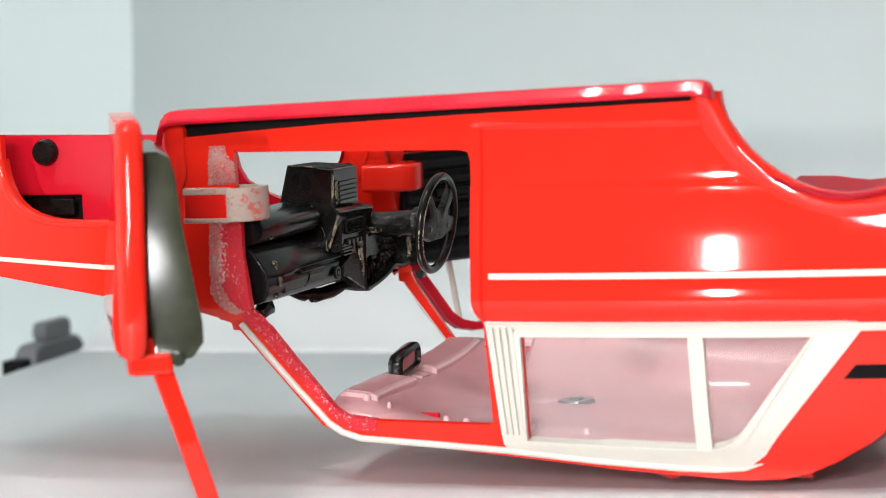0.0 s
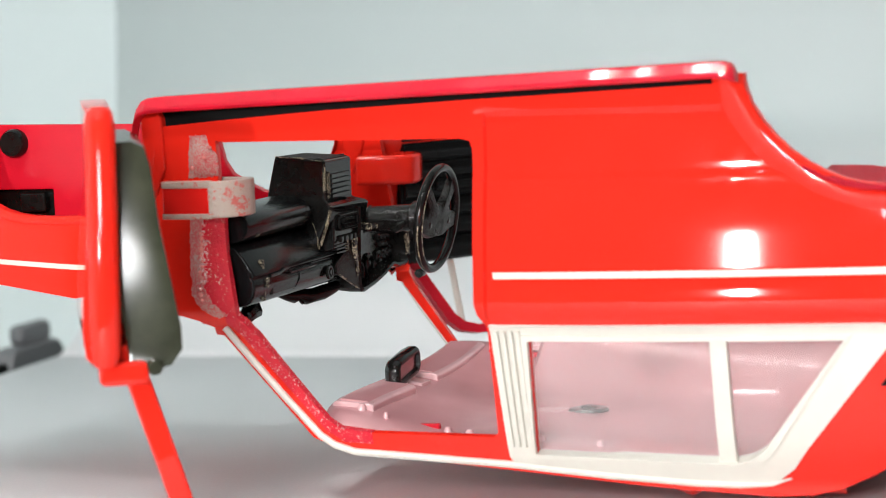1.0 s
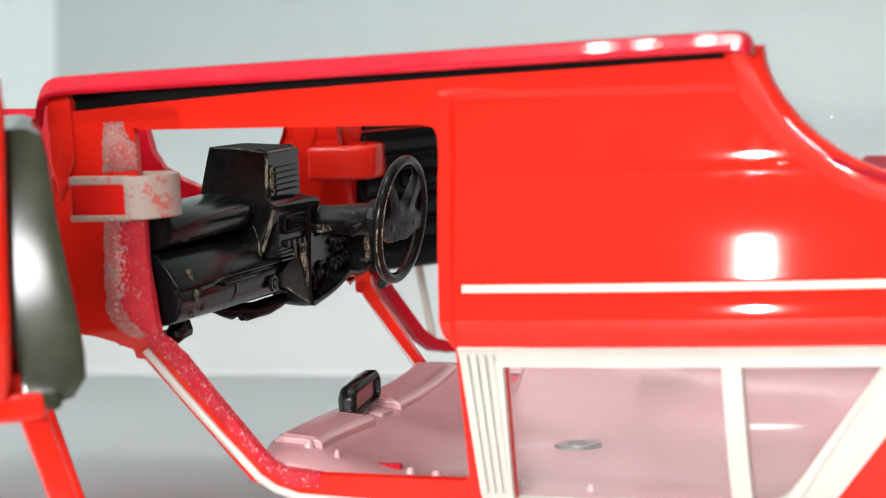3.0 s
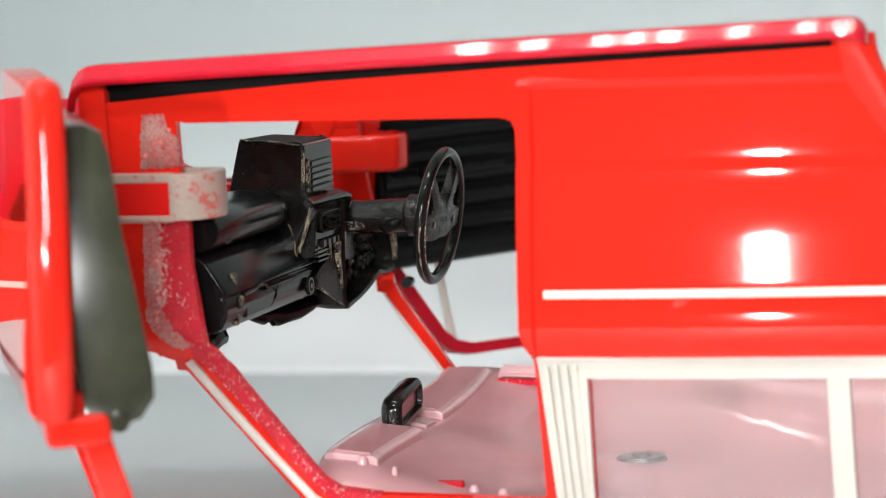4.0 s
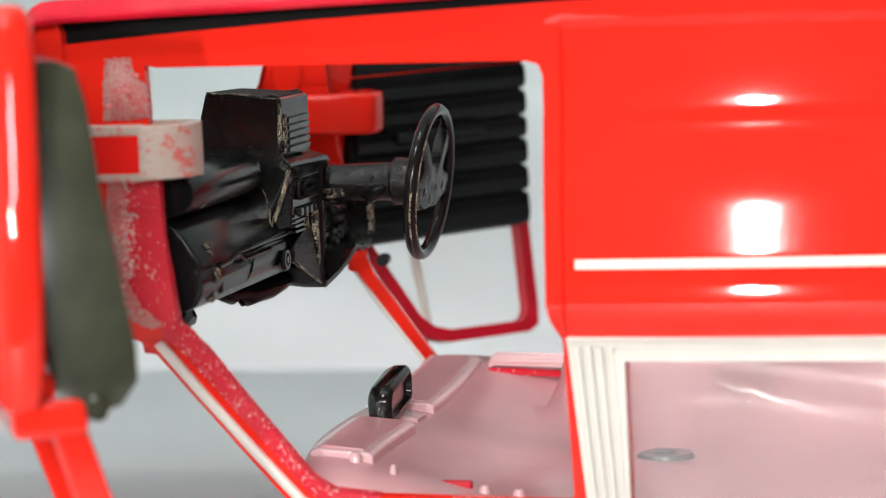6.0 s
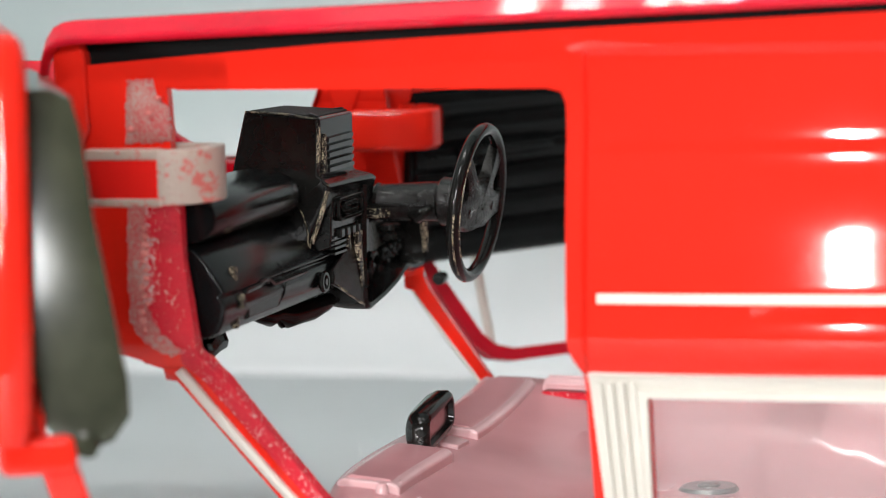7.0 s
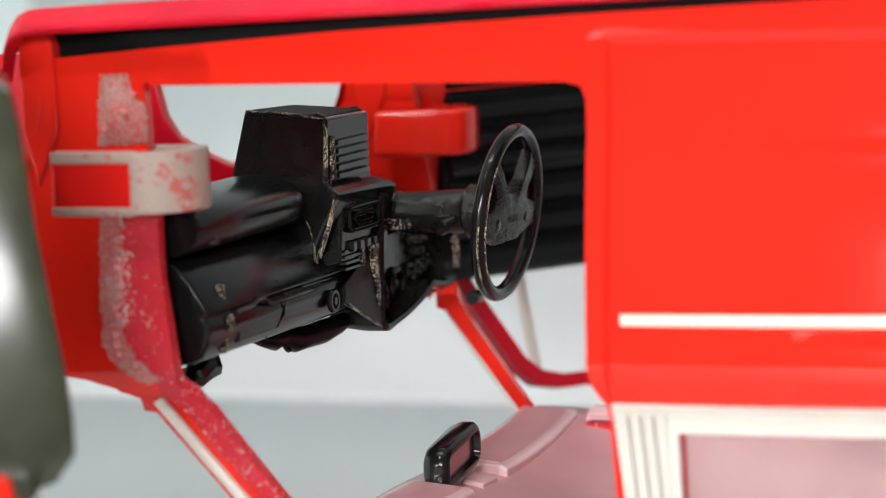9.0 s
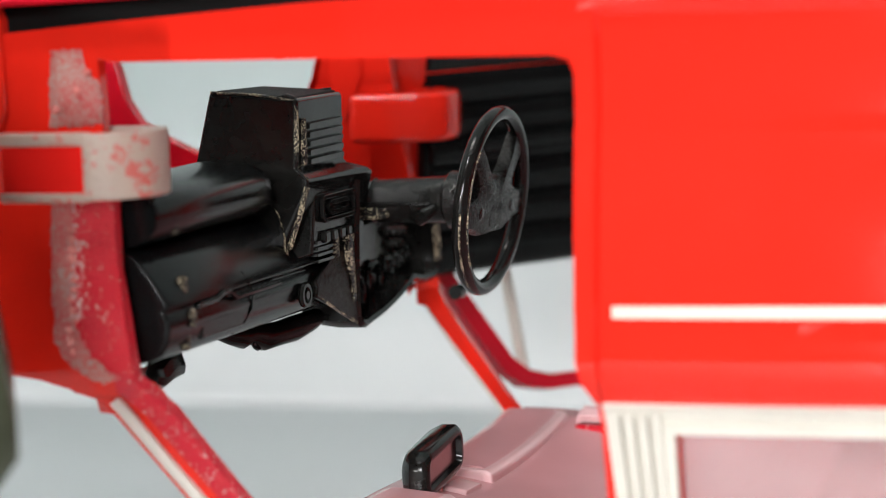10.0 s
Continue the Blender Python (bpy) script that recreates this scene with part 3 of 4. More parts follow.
for x in [-3.6, -3.2, -2, 0, 2, 4, 5.0, 5.5, 6.0, 6.5, 7.0, 7.5, 8.2, 9.0]:
    base = float(np.interp(x, [p[0] for p in under], [p[1] for p in under])) + 0.16
    row = []
    for k in range(17):
        v = -1 + k / 8
        row.append(bm.verts.new((x - 0.55 * (1 - v * v) * (x < -2.5), 4.65 + v * (4.5 - side_y(x, base)), base + 0.02 - 0.30 * (1 - abs(v) ** 2.5))))
    rows.append(row)
for a, b in zip(rows, rows[1:]):
    for i in range(16):
        bm.faces.new((a[i], a[i + 1], b[i + 1], b[i]))
bmesh.ops.recalc_face_normals(bm, faces=bm.faces[:])
part("roof", bm, RED, car, solid=0.12)
bm = bmesh.new()
rows = []
for x, z in ((-6.2, 3.03), (-6.6, 3.11), (-8.6, 3.38), (-10.7, 3.70), (-13.4, 4.1)):
    rows.append([bm.verts.new((x - (0.35 * (1 - (k / 6 - 1) ** 2) if x > -6 else 0), 0.25 + side_y(x, z) + (8.8 - 2 * side_y(x, z)) * k / 12, z - 0.12 * (1 - (k / 6 - 1) ** 2))) for k in range(13)])
for a, b in zip(rows, rows[1:]):
    for i in range(12):
        bm.faces.new((a[i], a[i + 1], b[i + 1], b[i]))
part("hood", bm, RED, car, solid=-0.15)
part("nose_panel", box(-13.8, -13.4, 1.0, 8.3, 3.9, 5.9), RED, car, bevel=0.1)
part("tail_panel", box(10.6, 10.9, 0.6, 8.7, 2.6, 6.5), RED, car, bevel=0.1)

# frosted glazing moulding that lines the roof
def liner_half(x):
    """Half the width of the moulding, which narrows towards the tail."""
    return 3.95 - 0.0115 * max(0.0, x - 1.5) ** 2 - 0.10 * max(0.0, min(1.0, x - 1.5))


def liner_z(x, y):
    v = (y - 4.65) / liner_half(x)
    s = max(0.0, min(1.0, (-0.9 - x) / 2.5))
    z = 0.25 - 0.06 * max(0.0, x - 0.7) + 0.58 * s * s * (3 - 2 * s) + 0.72 * max(0.0, x - 6.4)
    if v > 0:
        return z + 0.34 * v ** 3 + 0.40 * v * v * (1 - s * s * (3 - 2 * s)) * max(0.0, 1.0 - max(0.0, x) / 3.0) + (1.1 * v ** 4 + 0.8 * v ** 18) * max(0.0, min(1.0, (x + 1.5) / 0.2))
    return z - (0.22 + 0.14 * s) * abs(v) ** 9


bm = bmesh.new()
rows = []
for i in range(46):
    x = -3.55 + i * 0.25
    row = []
    for k in range(33):
        v = -1 + k / 16
        y = 4.65 + v * liner_half(x)
        row.append(bm.verts.new((x - 0.4 * (1 - v * v) * max(0.0, min(1.0, (-1.0 - x) / 2.5)), y, liner_z(x, y))))
    rows.append(row)
for a, b in zip(rows, rows[1:]):
    for i in range(32):
        bm.faces.new((a[i], a[i + 1], b[i + 1], b[i]))
bmesh.ops.recalc_face_normals(bm, faces=bm.faces[:])
liner = part("roof_liner", bm, PINK, car, "frosted plastic roof liner showing pale pink", solid=0.06)
# sun visors: low slabs with a pale rounded edge
for y0, y1, dx in ((1.55, 4.05, 0.12), (5.55, 8.35, 0.0)):
    for name, mat, grow, low, high in (("sun_visor", FROST, 0.0, -0.1, 0.16), ("visor_face", PINK, -0.10, 0.1, 0.19)):
        secs = []
        for k in range(7):
            y = y0 - grow + (y1 - y0 + 2 * grow) * k / 6
            bow = -0.18 * (1 - ((y - 4.65) / 3.9) ** 2)
            xa, xb = -3.72 + dx + bow - grow, -2.86 + dx + bow * 0.4 + grow
            z0, z1 = liner_z(-3.5, y), liner_z(-2.9, y)
            secs.append([(xa, y, z0 + low), (xb, y, z1 + low), (xb, y, z1 + high - 0.05), (xb - 0.08, y, z1 + high), (xa + 0.08, y, z0 + high), (xa, y, z0 + high - 0.05)])
        ob = part(name, loft(secs), mat, liner if name == "sun_visor" else visor, bevel=0.04)
        visor = ob if name == "sun_visor" else visor
for x, y, r in ((-3.0, 1.5, 0.09), (-2.85, 1.75, 0.07), (-1.25, 1.7, 0.08), (-0.75, 1.6, 0.09), (0.35, 1.3, 0.07), (-2.45, 1.42, 0.05), (0.9, 1.25, 0.08), (2.1, 1.25, 0.07)):
    part("pin", disc(x, y, liner_z(x, y) - 0.02, r, 0.18, "z", 12, 0.6), FROST, liner)
clip = part("clip", loft([[(x, 8.14, z), (x, 8.42, z + 0.03), (x, 8.42, z + 0.16), (x, 8.30, z + 0.18), (x, 8.16, z + 0.1)] for x, z in ((-2.72, 1.07), (-2.62, 1.11), (-1.6, 1.07), (-1.0, 1.04))]), FROST, liner, "small ribbed clear clip over red", bevel=0.03)
for k in range(3):
    part("clip_rib", tube([(-2.66, 8.15 + 0.10 * k, 1.19 + 0.04 * k), (-1.6, 8.15 + 0.10 * k, 1.17 + 0.04 * k), (-1.0, 8.15 + 0.10 * k, 1.14 + 0.04 * k)], 0.03, 6), FROST, clip)
part("clip_strip", loft([[(x, 8.07, z), (x, 8.14, z), (x, 8.14, z + 0.10), (x, 8.07, z + 0.08)] for x, z in ((-2.70, 0.99), (-2.3, 0.98), (-1.7, 0.95), (-1.05, 0.92))]), RED_SPECK, clip)
part("header_rail", tube([(-3.7, 8.5, 1.12), (-2.9, 8.5, 1.04), (-1.0, 8.5, 0.97), (-0.1, 8.5, 0.93)], 0.045, 8), RED_ROUGH, liner)
part("red_slot", box(-2.75, -1.45, 1.75, 1.88, 0.3, 0.47), RED_ROUGH, liner, bevel=0.03)
screw = part("screw", disc(0.68, 4.75, 0.24, 0.42, 0.12, "z", 28, 0.9), STEEL, car, "flat steel screw head in the roof")
part("screw_socket", disc(0.68, 4.75, 0.34, 0.16, 0.07, "z", 16, 0.7), STEEL, screw)
part("tab", box(-0.45, 0.18, 4.5, 5.1, 0.24, 0.32), FROST, liner, bevel=0.04)

# rear-view mirror
def rounded(y0, y1, z0, z1, x, r=0.12):
    out = []
    for cy, cz, a0 in ((y1 - r, z1 - r, 0), (y0 + r, z1 - r, 90), (y0 + r, z0 + r, 180), (y1 - r, z0 + r, 270)):
        for k in range(5):
            a = radians(a0 + k * 22.5)
            out.append((x, cy + r * math.cos(a), cz + r * math.sin(a)))
    return out


MIRROR_AT = Vector((-0.12, -0.06, 0.22))


def moved(bm, by, lean=0.0):
    for v in bm.verts:
        v.co += by + Vector((0, 0, lean * (v.co.y - 4.66)))
    return bm


bm = loft([rounded(4.18, 5.14, 0.80, 1.16, -3.42, 0.16), rounded(4.08, 5.24, 0.73, 1.24, -3.37, 0.2), rounded(4.0, 5.32, 0.69, 1.28, -3.26, 0.2), rounded(4.0, 5.32, 0.69, 1.28, -3.10, 0.2), rounded(4.03, 5.29, 0.72, 1.25, -3.05, 0.19), rounded(4.08, 5.24, 0.77, 1.20, -3.025, 0.14),
           rounded(4.12, 5.20, 0.81, 1.16, -3.03, 0.08), rounded(4.14, 5.18, 0.83, 1.14, -3.12, 0.08)])
glass_mirror = part("rear_view_mirror", moved(bm, MIRROR_AT, 0.17), BLACK, car, "glossy black rear-view mirror frame standing on the roof lining")
part("mirror_glass", moved(box(-3.13, -3.10, 4.15, 5.17, 0.84, 1.13), MIRROR_AT, 0.17), MIRROR, glass_mirror)
part("mirror_stem", moved(tube([(-3.18, 4.72, 0.45), (-3.18, 4.7, 0.73)], [0.06, 0.05], 8), MIRROR_AT), FROST, glass_mirror)
part("mirror_foot", moved(loft([rounded(4.8, 5.35, 0.56, 0.68, -3.15, 0.05), rounded(4.8, 5.35, 0.50, 0.62, -2.85, 0.05)]), MIRROR_AT), FROST, glass_mirror, bevel=0.02)

# dashboard
DASH = [(-6.25, 4.25), (-5.9, 4.30), (-5.5, 4.30), (-5.26, 4.25), (-5.08, 4.14), (-4.95, 3.98), (-4.86, 3.84), (-4.74, 3.66), (-4.72, 3.58), (-4.78, 3.54), (-4.74, 3.48), (-4.72, 3.36), (-4.76, 3.20), (-4.84, 3.06), (-4.98, 2.99), (-5.3, 2.95), (-5.8, 2.90), (-6.3, 2.95), (-6.5, 3.6)]
secs = []
for y, k in ((0.42, 0.97), (0.46, 1.0), (2.6, 1.0), (4.1, 1.0), (5.62, 1.0), (5.72, 1.0), (8.2, 1.0), (8.4, 0.95)):
    secs.append([(min(-5.6 + (x + 5.6) * k, -5.08 if y > 5.65 else 0), y, 3.75 + (z - 3.75) * k) for x, z in DASH])
dash = part("dashboard", loft(secs), BLACK_SHEEN, car, "moulded black plastic dashboard", bevel=0.03)
# padded upper roll that ends in a rounded nose short of the console
secs = []
for y, k in ((0.42, 0.97), (0.46, 1.0), (2.0, 1.0), (3.4, 1.0), (3.6, 0.98), (3.74, 0.90), (3.85, 0.74), (3.91, 0.55), (3.94, 0.3)):
    x0, z0 = -5.45, 4.60
    secs.append([(x0 + 0.66 * k * math.cos(a), y, z0 - 0.02 + 0.36 * k * math.copysign(abs(math.sin(a)) ** 0.8, math.sin(a))) for a in (2 * math.pi * j / 20 for j in range(20))])
part("dash_roll", loft(secs), BLACK_SHEEN, dash, "padded black upper roll with a rounded end", angle=60)
# seam with a small kink, and a low ledge along the face
part("seam", tube([(-4.80, 2.58, 3.74), (-4.74, 2.6, 3.64), (-4.70, 2.68, 3.46), (-4.72, 2.66, 3.30), (-4.78, 2.58, 3.16), (-4.90, 2.45, 3.03)], 0.014, 6), BLACK, dash)
part("ledge", tube([(-4.74, 1.25, 3.52), (-4.72, 1.7, 3.54), (-4.70, 1.85, 3.60), (-4.70, 2.05, 3.58), (-4.70, 2.2, 3.50), (-4.71, 3.5, 3.50)], 0.035, 6), BLACK, dash)
# near-end ribs, seam and knob on the face
for x, z in ((-4.86, 4.45), (-4.80, 3.78), (-4.70, 3.42), (-4.80, 3.15)):
    part("end_rib", box(x - 0.06, x + 0.045, 0.95, 1.05, z - 0.10, z + 0.10), SCUFF, dash, bevel=0.03)
part("glovebox_lid", box(-5.0, -4.735, 1.3, 2.5, 3.12, 3.40), BLACK, dash, bevel=0.05)
part("knob", ring(-4.68, 4.15, 3.26, 0.12, 0.04, "x", 18, 6), BLACK, dash)
part("knob_centre", disc(-4.74, 4.15, 3.26, 0.06, 0.1, "x", 12), BLACK, dash)

# centre console box with louvres
bm = loft([[(-5.76, 4.06, 5.70), (-4.62, 4.04, 5.60), (-4.62, 5.46, 5.58), (-5.70, 5.46, 5.66)],
           [(-6.00, 4.02, 4.72), (-4.66, 4.02, 4.78), (-4.66, 5.52, 4.74), (-5.96, 5.55, 4.72)],
           [(-6.02, 4.00, 4.60), (-4.50, 4.00, 4.64), (-4.48, 6.05, 4.60), (-5.96, 6.00, 4.60)],
           [(-6.02, 4.00, 4.40), (-4.56, 3.98, 4.45), (-4.52, 6.02, 4.45), (-5.96, 6.00, 4.40)],
           [(-5.50, 4.00, 3.9), (-4.90, 3.96, 3.76), (-4.72, 5.9, 3.6), (-5.50, 5.9, 3.6)]])
console = part("console_box", bm, BLACK, dash, "black console box with louvres", bevel=0.05, seg=3)
# Dead black cap laid on top in place of the shade in its hollow.
bm = loft([[(-5.72, 4.10, 5.66), (-4.66, 4.10, 5.57), (-4.66, 5.42, 5.56), (-5.68, 5.42, 5.63)], [(-5.69, 4.13, 5.71), (-4.69, 4.13, 5.62), (-4.69, 5.39, 5.61), (-5.65, 5.39, 5.67)]])
part("console_shade_cap", bm, GAP, console, bevel=0.03)
for k in range(5):
    z = 4.84 + k * 0.105
    part("louvre", loft([[(-4.70, 4.30, z - 0.035), (-4.585, 4.30, z - 0.035), (-4.58, 4.30, z + 0.025), (-4.70, 4.30, z + 0.045)], [(-4.70, 5.33, z - 0.035), (-4.585, 5.33, z - 0.035), (-4.58, 5.33, z + 0.025), (-4.70, 5.33, z + 0.045)]]), BLACK, console)
part("console_rib", box(-4.70, -4.59, 4.16, 4.24, 4.80, 5.36), SCUFF, console, bevel=0.02)
for nm, pts, r in (("scuffed_edge", [(-4.635, 4.05, 5.52), (-4.65, 4.04, 5.2), (-4.665, 4.035, 4.86)], 0.03),
                   ("scuffed_edge", [(-4.53, 4.01, 4.56), (-4.64, 3.99, 4.2), (-4.78, 3.985, 3.84), (-4.83, 3.99, 3.77)], 0.035),
                   ("scuffed_edge", [(-5.74, 4.07, 5.69), (-5.2, 4.06, 5.66), (-4.66, 4.06, 5.58)], 0.018)):
    part(nm, tube(pts, r, 8), SCUFF, console)
for k in range(7):
    part("rim_fleck", box(-5.6 + 0.13 * k, -5.52 + 0.13 * k, 4.08 + 0.02 * (k % 2), 4.13, 5.62 - 0.012 * k, 5.69 + 0.008 * (k * k % 3) - 0.012 * k), BLACK, console, bevel=0.02)
part("worn_line", tube([(-4.92, 3.965, 4.30), (-4.86, 3.968, 4.12), (-4.83, 3.972, 3.98), (-4.84, 3.98, 3.80)], 0.014, 6), SCUFF, console)
part("worn_line", tube([(-4.68, 4.06, 4.80), (-4.60, 4.05, 4.70), (-4.52, 4.03, 4.65)], 0.016, 6), SCUFF, console)
rng = random.Random(21)
for k in range(11):
    x, y = -5.66 + 0.096 * k + rng.uniform(-0.03, 0.03), (4.10, 5.36)[k % 2]
    part("rim_fleck", loft([rounded(y - 0.05, y + 0.06, 5.52, 5.62 + rng.uniform(0.0, 0.05), x - 0.06, 0.02), rounded(y - 0.04, y + 0.05, 5.52, 5.60 + rng.uniform(0.0, 0.05), x + 0.06, 0.02)]), BLACK_MATT, console)
# control panel under the box
bm = loft([[(-4.95, 4.15, 3.62), (-4.95, 5.85, 3.55), (-4.95, 6.0, 4.5), (-4.95, 4.2, 4.5)], [(-4.60, 4.24, 3.72), (-4.60, 5.82, 3.62), (-4.53, 5.96, 4.46), (-4.55, 4.28, 4.46)]])
part("control_panel", bm, BLACK, dash, bevel=0.04)
for y0, y1, z0, z1, r in ((4.42, 5.46, 4.08, 4.42, 0.1), (4.62, 5.26, 4.16, 4.34, 0.08)):
    a, b = rounded(y0, y1, z0, z1, -4.50, r), rounded(y0 + 0.06, y1 - 0.06, z0 + 0.06, z1 - 0.06, -4.50, 0.05)
    bm = bmesh.new()
    o, i = [bm.verts.new(p) for p in a], [bm.verts.new(p) for p in b]
    for n in range(len(o)):
        m = (n + 1) % len(o)
        bm.faces.new((o[n], o[m], i[m], i[n]))
    bmesh.ops.recalc_face_normals(bm, faces=bm.faces[:])
    part("slot_rim", bm, BLACK, dash, solid=-0.06, bevel=0.015)
for k in range(5):
    part("button", box(-4.62, -4.52, 4.5 + 0.24 * k, 4.66 + 0.24 * k, 3.84, 3.98), BLACK, dash, bevel=0.025)
part("worn_line", tube([(-4.60, 5.30, 3.42), (-4.56, 5.34, 3.1), (-4.52, 5.36, 2.82)], 0.016, 6), SCUFF, dash)
part("lever", box(-4.62, -4.53, 4.86, 4.95, 3.62, 3.92), SCUFF, dash, bevel=0.03)
for k in range(4):
    part("vent_slat", box(-4.66, -4.56, 4.32, 4.8, 3.62 + 0.075 * k, 3.655 + 0.075 * k), BLACK, dash)

# instrument hood: a U-shaped rim that flares out from the dashboard, with gauges inside
RIM = [(5.53, 4.50), (5.45, 4.0), (5.40, 3.50), (5.37, 2.98), (5.38, 2.80), (5.46, 2.74), (5.62, 2.72), (5.9, 2.76), (6.2, 2.80), (6.5, 2.86), (6.8, 2.93), (7.0, 3.0), (7.25, 3.08), (7.6, 3.02), (8.0, 3.02), (8.10, 3.14), (8.10, 3.4), (8.06, 3.72)]
bm = bmesh.new()
lines = []
for x, push in ((-4.47, 0.0), (-4.52, 0.05), (-4.8, 0.05), (-5.2, 0.0), (-5.2, -0.05), (-4.98, -0.08), (-4.49, -0.05)):
    line = []
    for i, (y, z) in enumerate(RIM):
        a, b = Vector(RIM[max(i - 1, 0)]), Vector(RIM[min(i + 1, len(RIM) - 1)])
        d = (b - a).normalized()
        line.append(bm.verts.new((x, y + d.y * push, z - d.x * push)))
    lines.append(line)
for a, b in zip(lines, lines[1:] + lines[:1]):
    for i in range(len(RIM) - 1):
        bm.faces.new((a[i], a[i + 1], b[i + 1], b[i]))
bmesh.ops.recalc_face_normals(bm, faces=bm.faces[:])
hood_rim = part("instrument_hood", bm, BLACK, dash, "black instrument hood with scuffed rim", angle=40)
# flat flank that runs from the dashboard face out to the rim
bm = loft([[(-4.50, 5.36, 2.76), (-4.50, 5.40, 3.46), (-4.54, 5.40, 3.95), (-4.9, 5.36, 3.4), (-4.9, 5.3, 3.0)], [(-4.62, 4.35, 3.20), (-4.62, 4.4, 3.30), (-4.68, 4.45, 3.40), (-4.9, 4.4, 3.3), (-4.9, 4.4, 3.2)]])
part("hood_flank", bm, BLACK_GRAIN, dash, bevel=0.03)
part("scuffed_strip", loft([[(-4.50, y0, z), (-4.485, (y0 + y1) / 2, z), (-4.50, y1, z), (-4.6, y1, z), (-4.6, y0, z)] for y0, y1, z in ((5.16, 5.34, 3.86), (5.14, 5.33, 3.6), (5.2, 5.33, 3.3), (5.25, 5.33, 3.05))]), SCUFF, dash)
part("scuffed_edge", tube([(-4.49, 8.1, 3.2), (-4.49, 8.1, 3.4), (-4.49, 8.05, 3.7)], 0.06, 8), SCUFF, dash)
part("scuffed_edge", tube([(-4.60, 4.5, 3.16), (-4.55, 5.0, 2.92), (-4.50, 5.3, 2.78)], 0.02, 6), SCUFF, dash)
bm = loft([[(-4.88, y, z) for y, z in RIM], [(-5.25, y, z) for y, z in RIM]])
face = part("gauge_face", bm, BLACK, dash)
for y, z, r in ((6.16, 3.02, 0.20), (6.76, 3.12, 0.21), (7.26, 3.24, 0.10), (7.50, 3.27, 0.09), (7.74, 3.30, 0.09), (7.96, 3.32, 0.07), (7.3, 3.0, 0.06)):
    part("gauge_ring", ring(-4.84, y, z, r, 0.05, "x", 20, 8), BLACK, face)
    part("gauge_boss", disc(-4.89, y, z, r * 0.45, 0.07, "x", 10, 0.5), BLACK_GRAIN, face)
for y, z in ((7.3, 3.66), (7.52, 3.64), (7.78, 3.62), (7.4, 3.5), (7.66, 3.48)):
    part("switch", disc(-4.89, y, z, 0.07, 0.12, "x", 8, 0.6), BLACK_GRAIN, face)

# pipes and linkage hanging below the dashboard
bm = tube([(-5.3, 0.95, 2.66), (-5.42, 1.12, 2.56), (-5.55, 1.35, 2.60), (-5.62, 1.55, 2.52), (-5.68, 1.8, 2.62), (-5.70, 2.05, 2.58), (-5.70, 2.3, 2.68), (-5.68, 2.5, 2.66), (-5.7, 2.62, 2.80)], [0.13, 0.20, 0.14, 0.18, 0.13, 0.16, 0.20, 0.17, 0.08], 9)
part("linkage", bm, BLACK, dash, "lumpy black wiper linkage")
part("linkage_arm", tube([(-5.4, 1.05, 2.42), (-5.5, 1.25, 2.38), (-5.58, 1.5, 2.44)], [0.07, 0.10, 0.05], 8), BLACK, dash)
bm = tube([(-5.75, 3.75, 2.86), (-5.62, 4.0, 2.78), (-5.55, 4.2, 2.74), (-5.50, 4.35, 2.76), (-5.42, 4.55, 2.70), (-5.33, 4.75, 2.71), (-5.22, 5.0, 2.74), (-5.1, 5.25, 2.80), (-5.0, 5.5, 2.88)], [0.05, 0.10, 0.14, 0.12, 0.17, 0.15, 0.16, 0.13, 0.08], 14)
part("duct", bm, BLACK, dash, "rounded black duct")
part("duct_strap", ring(-5.45, 4.45, 2.73, 0.16, 0.03, "x", 14, 6), BLACK, dash)
part("red_edge", tube([(-5.45, 3.2, 2.915), (-5.42, 3.6, 2.912), (-5.37, 4.2, 2.92)], 0.011, 6), RED_ROUGH, dash, "thin red edge under the dashboard")

# steering wheel, leaning a little
TILT = Matrix.Rotation(radians(8.0), 4, "Y")
HUB = Vector((-3.04, 6.22, 4.16))


def tilted(bm):
    for v in bm.verts:
        v.co = HUB + TILT @ (v.co * 0.95)
    return bm


bm = ring(0, 0, 0, 1.13, 0.105, "x", 48, 12)
wheel = part("steering_wheel", tilted(bm), BLACK, car, "black plastic steering wheel with four spokes", angle=60)
half = [(0.0, -0.40), (0.20, -0.42), (0.38, -0.42), (0.55, -0.36), (0.80, -0.30), (1.08, -0.26), (1.10, -0.10), (1.08, 0.06), (0.86, 0.08), (0.70, 0.14), (0.64, 0.24), (0.72, 0.40), (0.92, 0.60), (0.82, 0.74), (0.70, 0.83), (0.52, 0.62), (0.38, 0.44), (0.24, 0.34), (0.10, 0.30), (0.0, 0.29)]
pts = half + [(-y, z) for y, z in half[-2:0:-1]]
bm = loft([[(-0.10, y, z) for y, z in pts], [(-0.02, y, z) for y, z in pts], [(0.05, y * 0.94, z * 0.94) for y, z in pts], [(0.08, y * 0.72, z * 0.72) for y, z in pts], [(0.09, y * 0.3, z * 0.3) for y, z in pts]])
part("spokes", tilted(bm), BLACK_MATT, wheel, bevel=0.015)
part("scuffed_edge", tilted(tube([(0.085, -1.13 * math.cos(radians(a)), 1.13 * math.sin(radians(a))) for a in range(-40, 46, 8)], 0.03, 6)), SCUFF, wheel)
for side in (-1, 1):
    part("spoke_boss", tilted(disc(0.04, 0.56 * side, -0.10, 0.10, 0.06, "x", 14, 0.6)), BLACK_GRAIN, wheel)
bm = loft([rounded(-0.26, 0.26, -0.34, 0.02, 0.04, 0.06), rounded(-0.22, 0.22, -0.30, -0.02, 0.09, 0.05)])
